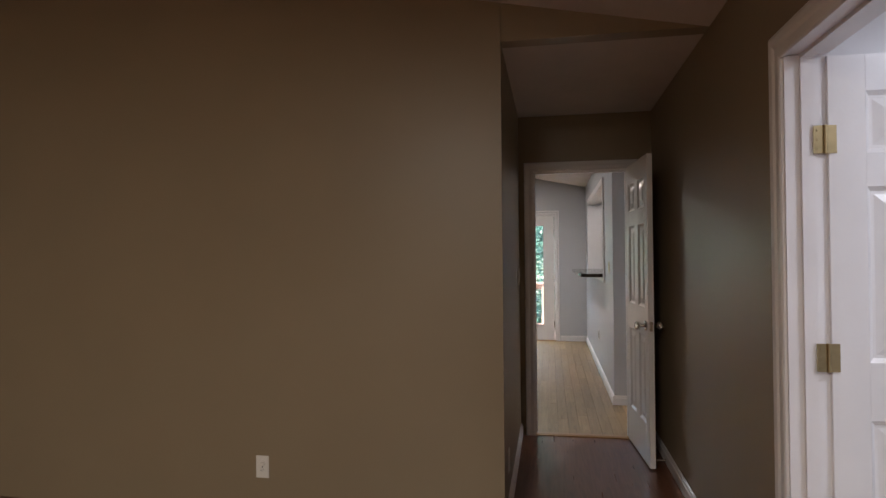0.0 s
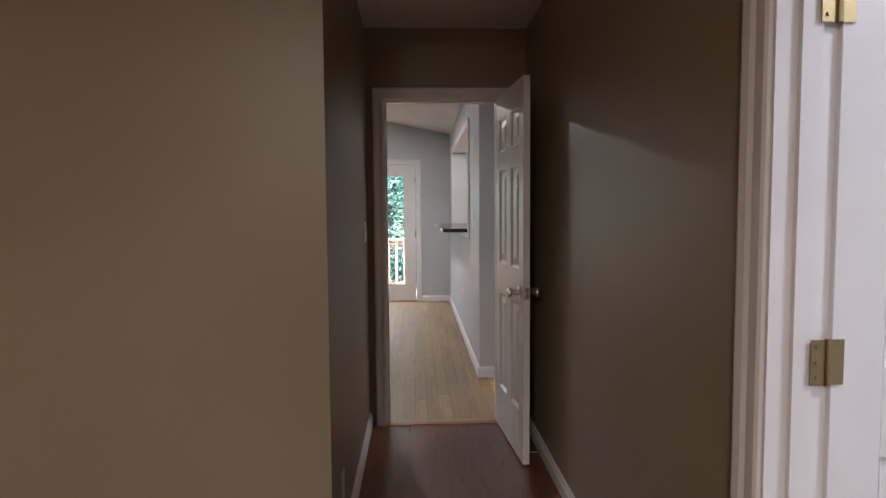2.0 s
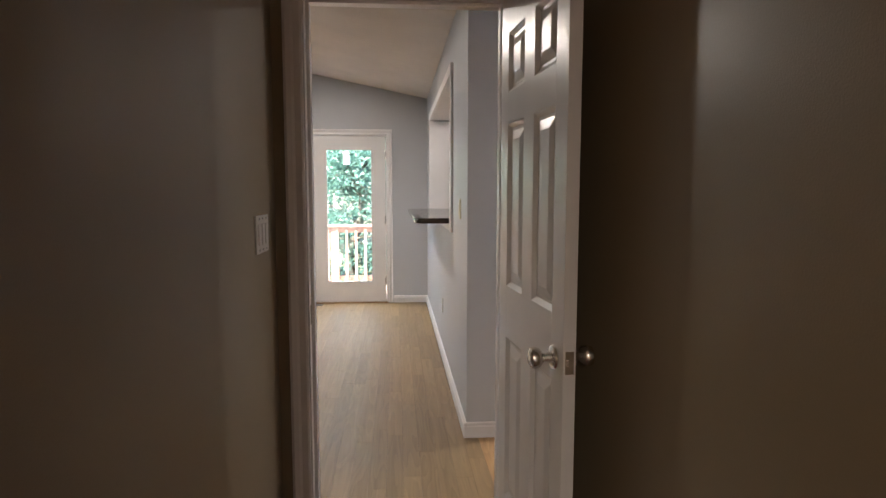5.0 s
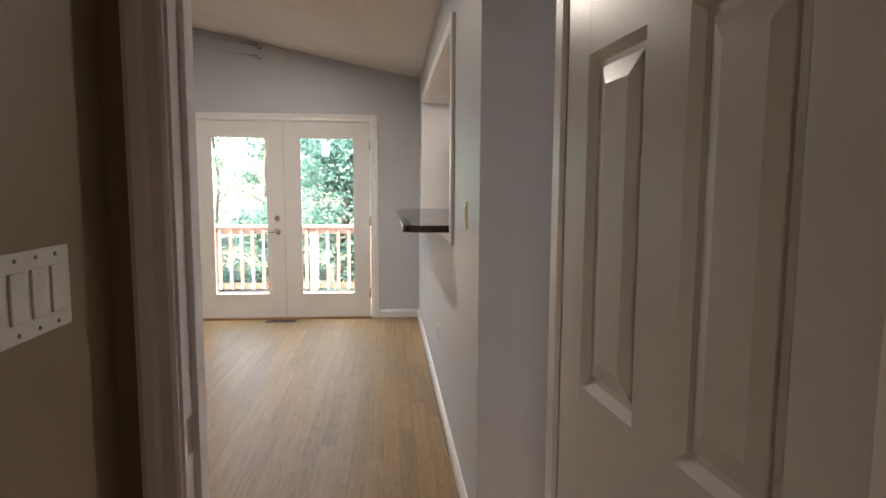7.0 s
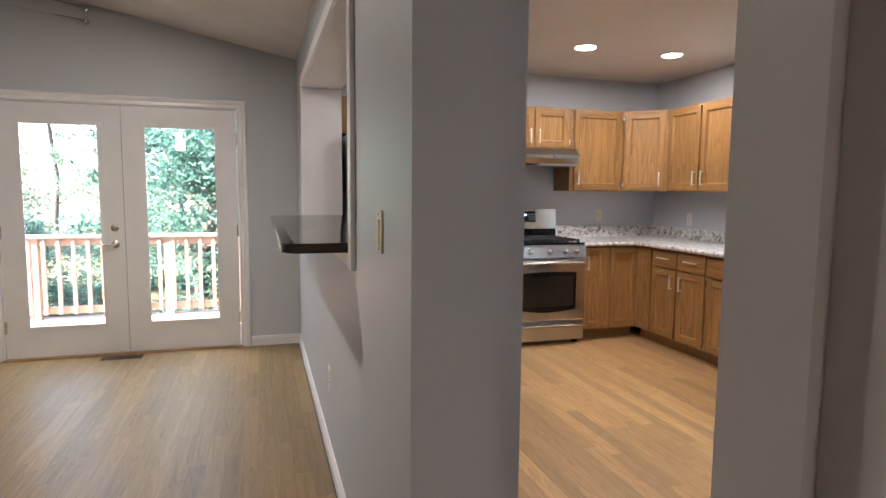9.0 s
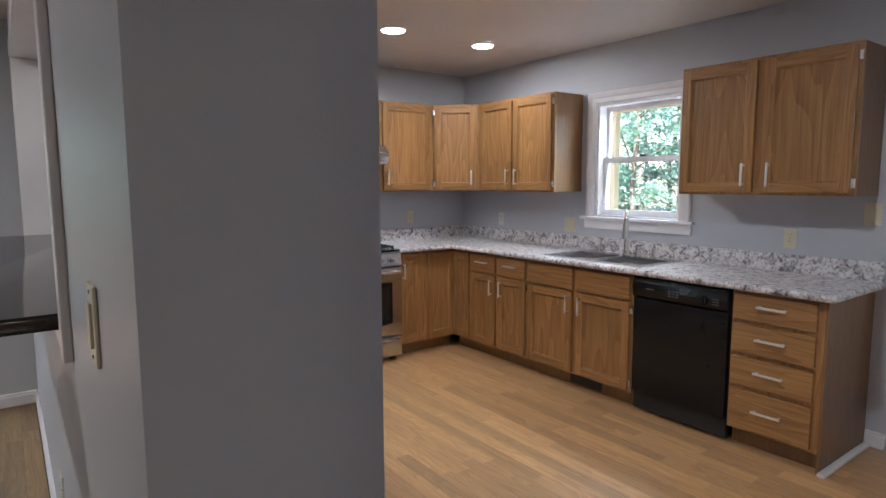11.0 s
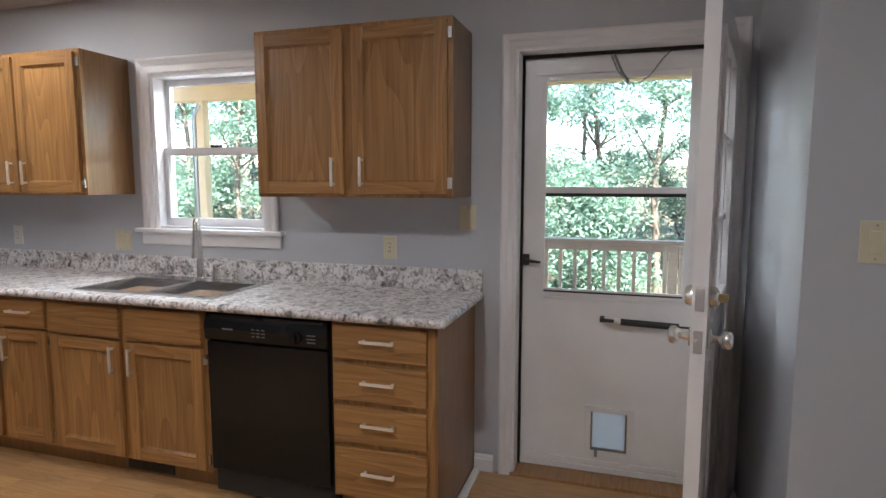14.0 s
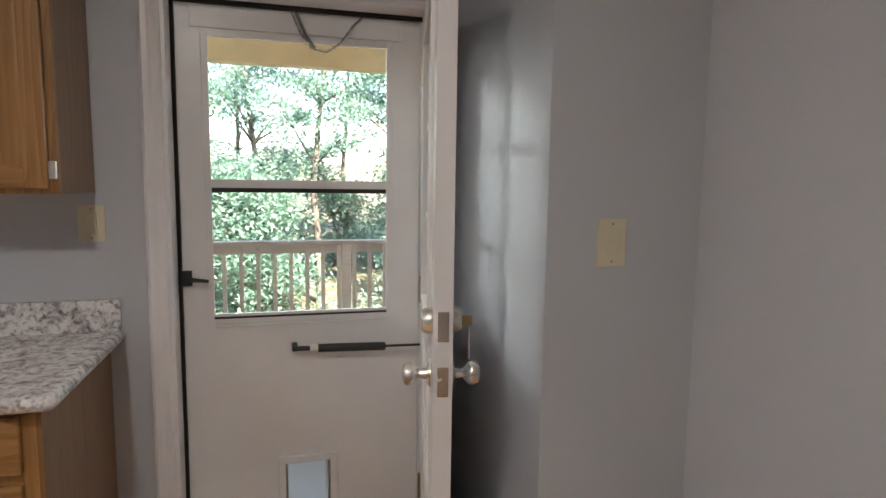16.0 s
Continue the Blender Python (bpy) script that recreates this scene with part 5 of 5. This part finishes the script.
def tree_mesh(seed, height, crown_from, spread, leaves, size, trunk_r=0.16):
    """Trunk with limbs, and a ragged crown of many small leaves in clumps."""
    rnd = random.Random(seed)
    bm = bmesh.new()
    pts = [Vector((0, 0, -0.6))]
    k = 7
    for i in range(1, k + 1):
        pts.append(Vector((rnd.uniform(-0.16, 0.16) * i * 0.5, rnd.uniform(-0.16, 0.16) * i * 0.5, height * i / k)))
    for i in range(k):
        rod(bm, pts[i], pts[i + 1], trunk_r * (1 - 0.85 * i / k), trunk_r * (1 - 0.85 * (i + 1) / k), 9)
    clumps = []
    for i in range(26):
        z = crown_from + (height * 1.03 - crown_from) * rnd.random() ** 0.9
        f = min(k - 1, int(max(0, z - 0.4) / height * k))
        base = pts[f].lerp(pts[f + 1], 0.4)
        a = rnd.random() * 2 * math.pi
        u = (z - crown_from) / (height - crown_from)
        reach = spread * (0.35 + 0.65 * rnd.random()) * (1.05 - 0.6 * u)
        tip = Vector((base.x + reach * math.cos(a), base.y + reach * math.sin(a), z + rnd.uniform(-0.1, 0.5)))
        rod(bm, base, base.lerp(tip, 0.5) + Vector((0, 0, 0.12)), 0.035, 0.022, 5)
        rod(bm, base.lerp(tip, 0.5) + Vector((0, 0, 0.12)), tip, 0.022, 0.008, 5)
        for j in range(3):
            clumps.append((base.lerp(tip, 0.55 + 0.3 * j / 2 + 0.2 * rnd.random()) + Vector([rnd.uniform(-0.5, 0.5) for _ in range(3)]), rnd.uniform(0.35, 0.85)))
    wood_n = len(bm.faces)
    for _ in range(leaves):
        c_, r = clumps[rnd.randrange(len(clumps))]
        d = Vector([rnd.gauss(0, 0.5) for _ in range(3)])
        p = c_ + Vector((d.x, d.y, d.z * 0.55)) * r
        s = size * rnd.uniform(0.6, 1.3)
        q = Euler((rnd.uniform(-0.9, 0.9), rnd.uniform(-0.9, 0.9), rnd.uniform(0, 6.28))).to_matrix()
        vs = [bm.verts.new(p + q @ Vector(o)) for o in ((-s, 0, 0), (0, -s * 0.45, 0.02), (s, 0, 0), (0, s * 0.45, 0.02))]
        bm.faces.new(vs)
    return bm, wood_n


def tree(seed, height, crown_from, spread, leaves, size, leaf_mat, label, trunk_r=0.16):
    t = thing("tree", pose(0, 0, 0), label, "tree", "woodland trees")
    bm, nw = tree_mesh(seed, height, crown_from, spread, leaves, size, trunk_r)
    bm.faces.ensure_lookup_table()
    other = bm.copy()
    other.faces.ensure_lookup_table()
    bmesh.ops.delete(bm, geom=bm.faces[nw:], context="FACES")
    bmesh.ops.delete(other, geom=other.faces[:nw], context="FACES")
    done("trunk", bm, BARK, t, smooth=True)
    tagged(done("leaves", other, leaf_mat, t), kind="stuff")
    return t


kinds = [tree(11, 11.0, 2.4, 2.6, 11000, 0.075, LEAF_A, "tall green broadleaf tree with a thin trunk", 0.11),
         tree(12, 12.0, 3.0, 2.8, 11000, 0.075, LEAF_A, "tall green broadleaf tree with a bare lower trunk", 0.12),
         tree(13, 7.5, 0.8, 2.3, 12000, 0.07, LEAF_B, "dense dark green understorey tree"),
         tree(14, 3.9, 0.3, 2.3, 8500, 0.07, LEAF_A, "low leafy understorey tree", 0.08),
         tree(15, 4.3, 0.4, 2.4, 9000, 0.07, LEAF_A, "low dense green tree", 0.09)]


def ground_z(x, y):
    r = max(0.0, math.hypot(x, y - 8) - 14)
    return -2.4 + 0.10 * min(r, 60)


rnd = random.Random(5)
spots = []
# dark thicket straight north of the right-hand glazed door, thinner to its west
for x, y, k in ((0.9, 16.2, 2), (-0.6, 17.4, 2), (1.8, 18.5, 2), (0.4, 20.5, 2), (-5.6, 22.5, 3), (-3.4, 25.0, 3), (-4.6, 29.0, 1), (-2.6, 31.0, 0), (-6.8, 30.0, 0), (2.9, 16.9, 3), (-8.0, 20.0, 3), (-8.6, 23.5, 2), (0.5, 25, 1), (3.8, 21, 2), (-10.5, 20, 0)):
    spots.append((x, y, k))
for i in range(26):
    k = rnd.choice((3, 4, 3))
    spots.append((rnd.uniform(14.5, 24.0), rnd.uniform(-3.0, 24.0), k))
for i in range(24):
    spots.append((rnd.uniform(15.0, 25.0), -4.0 + 1.35 * i + rnd.uniform(-0.8, 0.8), rnd.choice((0, 1))))
for i in range(12):
    spots.append((rnd.uniform(-14, 12), rnd.uniform(26, 36), rnd.choice((0, 2, 4))))
for i, (x, y, k) in enumerate(spots):
    m = pose(x, y, ground_z(x, y) - (rnd.uniform(0, 1.5) if k in (3, 4) else 0), 0, 0, rnd.uniform(0, 360))
    copy_thing(kinds[k], m)
for i, t in enumerate(kinds):
    t.matrix_basis = pose(20 + 3 * i, 30 + i, ground_z(20 + 3 * i, 30 + i))

# ---- floor planks, last ----
rnd = random.Random(3)
PW = 0.083
rows = []
x = -4.2
while x < XR - 0.001:
    w = min(PW, XR - x)
    y = 5.112 - rnd.random() * 0.8
    while y < YB - 0.001:
        L = rnd.uniform(0.45, 1.35)
        a, b = max(y, 5.112), min(y + L, YB)
        if b - a > 0.06:
            rows.append((x, x + w, a, b))
        y += L
    x += PW
made = {}
stuff, stuff_dining = bmesh.new(), bmesh.new()
near = sorted(rows, key=lambda r: math.hypot((r[0] + r[1]) / 2 - 1.6, ((r[2] + r[3]) / 2 - 7.6) * 0.8))
for i, (x0, x1, a, b) in enumerate(near):
    if x0 < 1.07 and x1 > 0.80 and a > 6.1:
        continue
    if x0 > 3.95 and a > 6.6:
        continue
    w, L = x1 - x0, b - a
    if i < 330:
        bm = bmesh.new()
        slab(bm, 0.0003, w - 0.0003, 0.0003, L - 0.0003, -0.007, rnd.uniform(-0.0003, 0.0), 0.0005)
        done("plank", bm, PLANK_DINING if x1 < 0.90 else PLANK, subfloor, pose(x0, a, 0))
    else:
        slab(stuff_dining if x1 < 0.90 else stuff, x0 + 0.0003, x1 - 0.0003, a + 0.0003, b - 0.0003, -0.007, rnd.uniform(-0.0003, 0.0), 0.0005)
tagged(done("plank_field", stuff, PLANK, subfloor), kind="stuff")
tagged(done("plank_field", stuff_dining, PLANK_DINING, subfloor), kind="stuff")
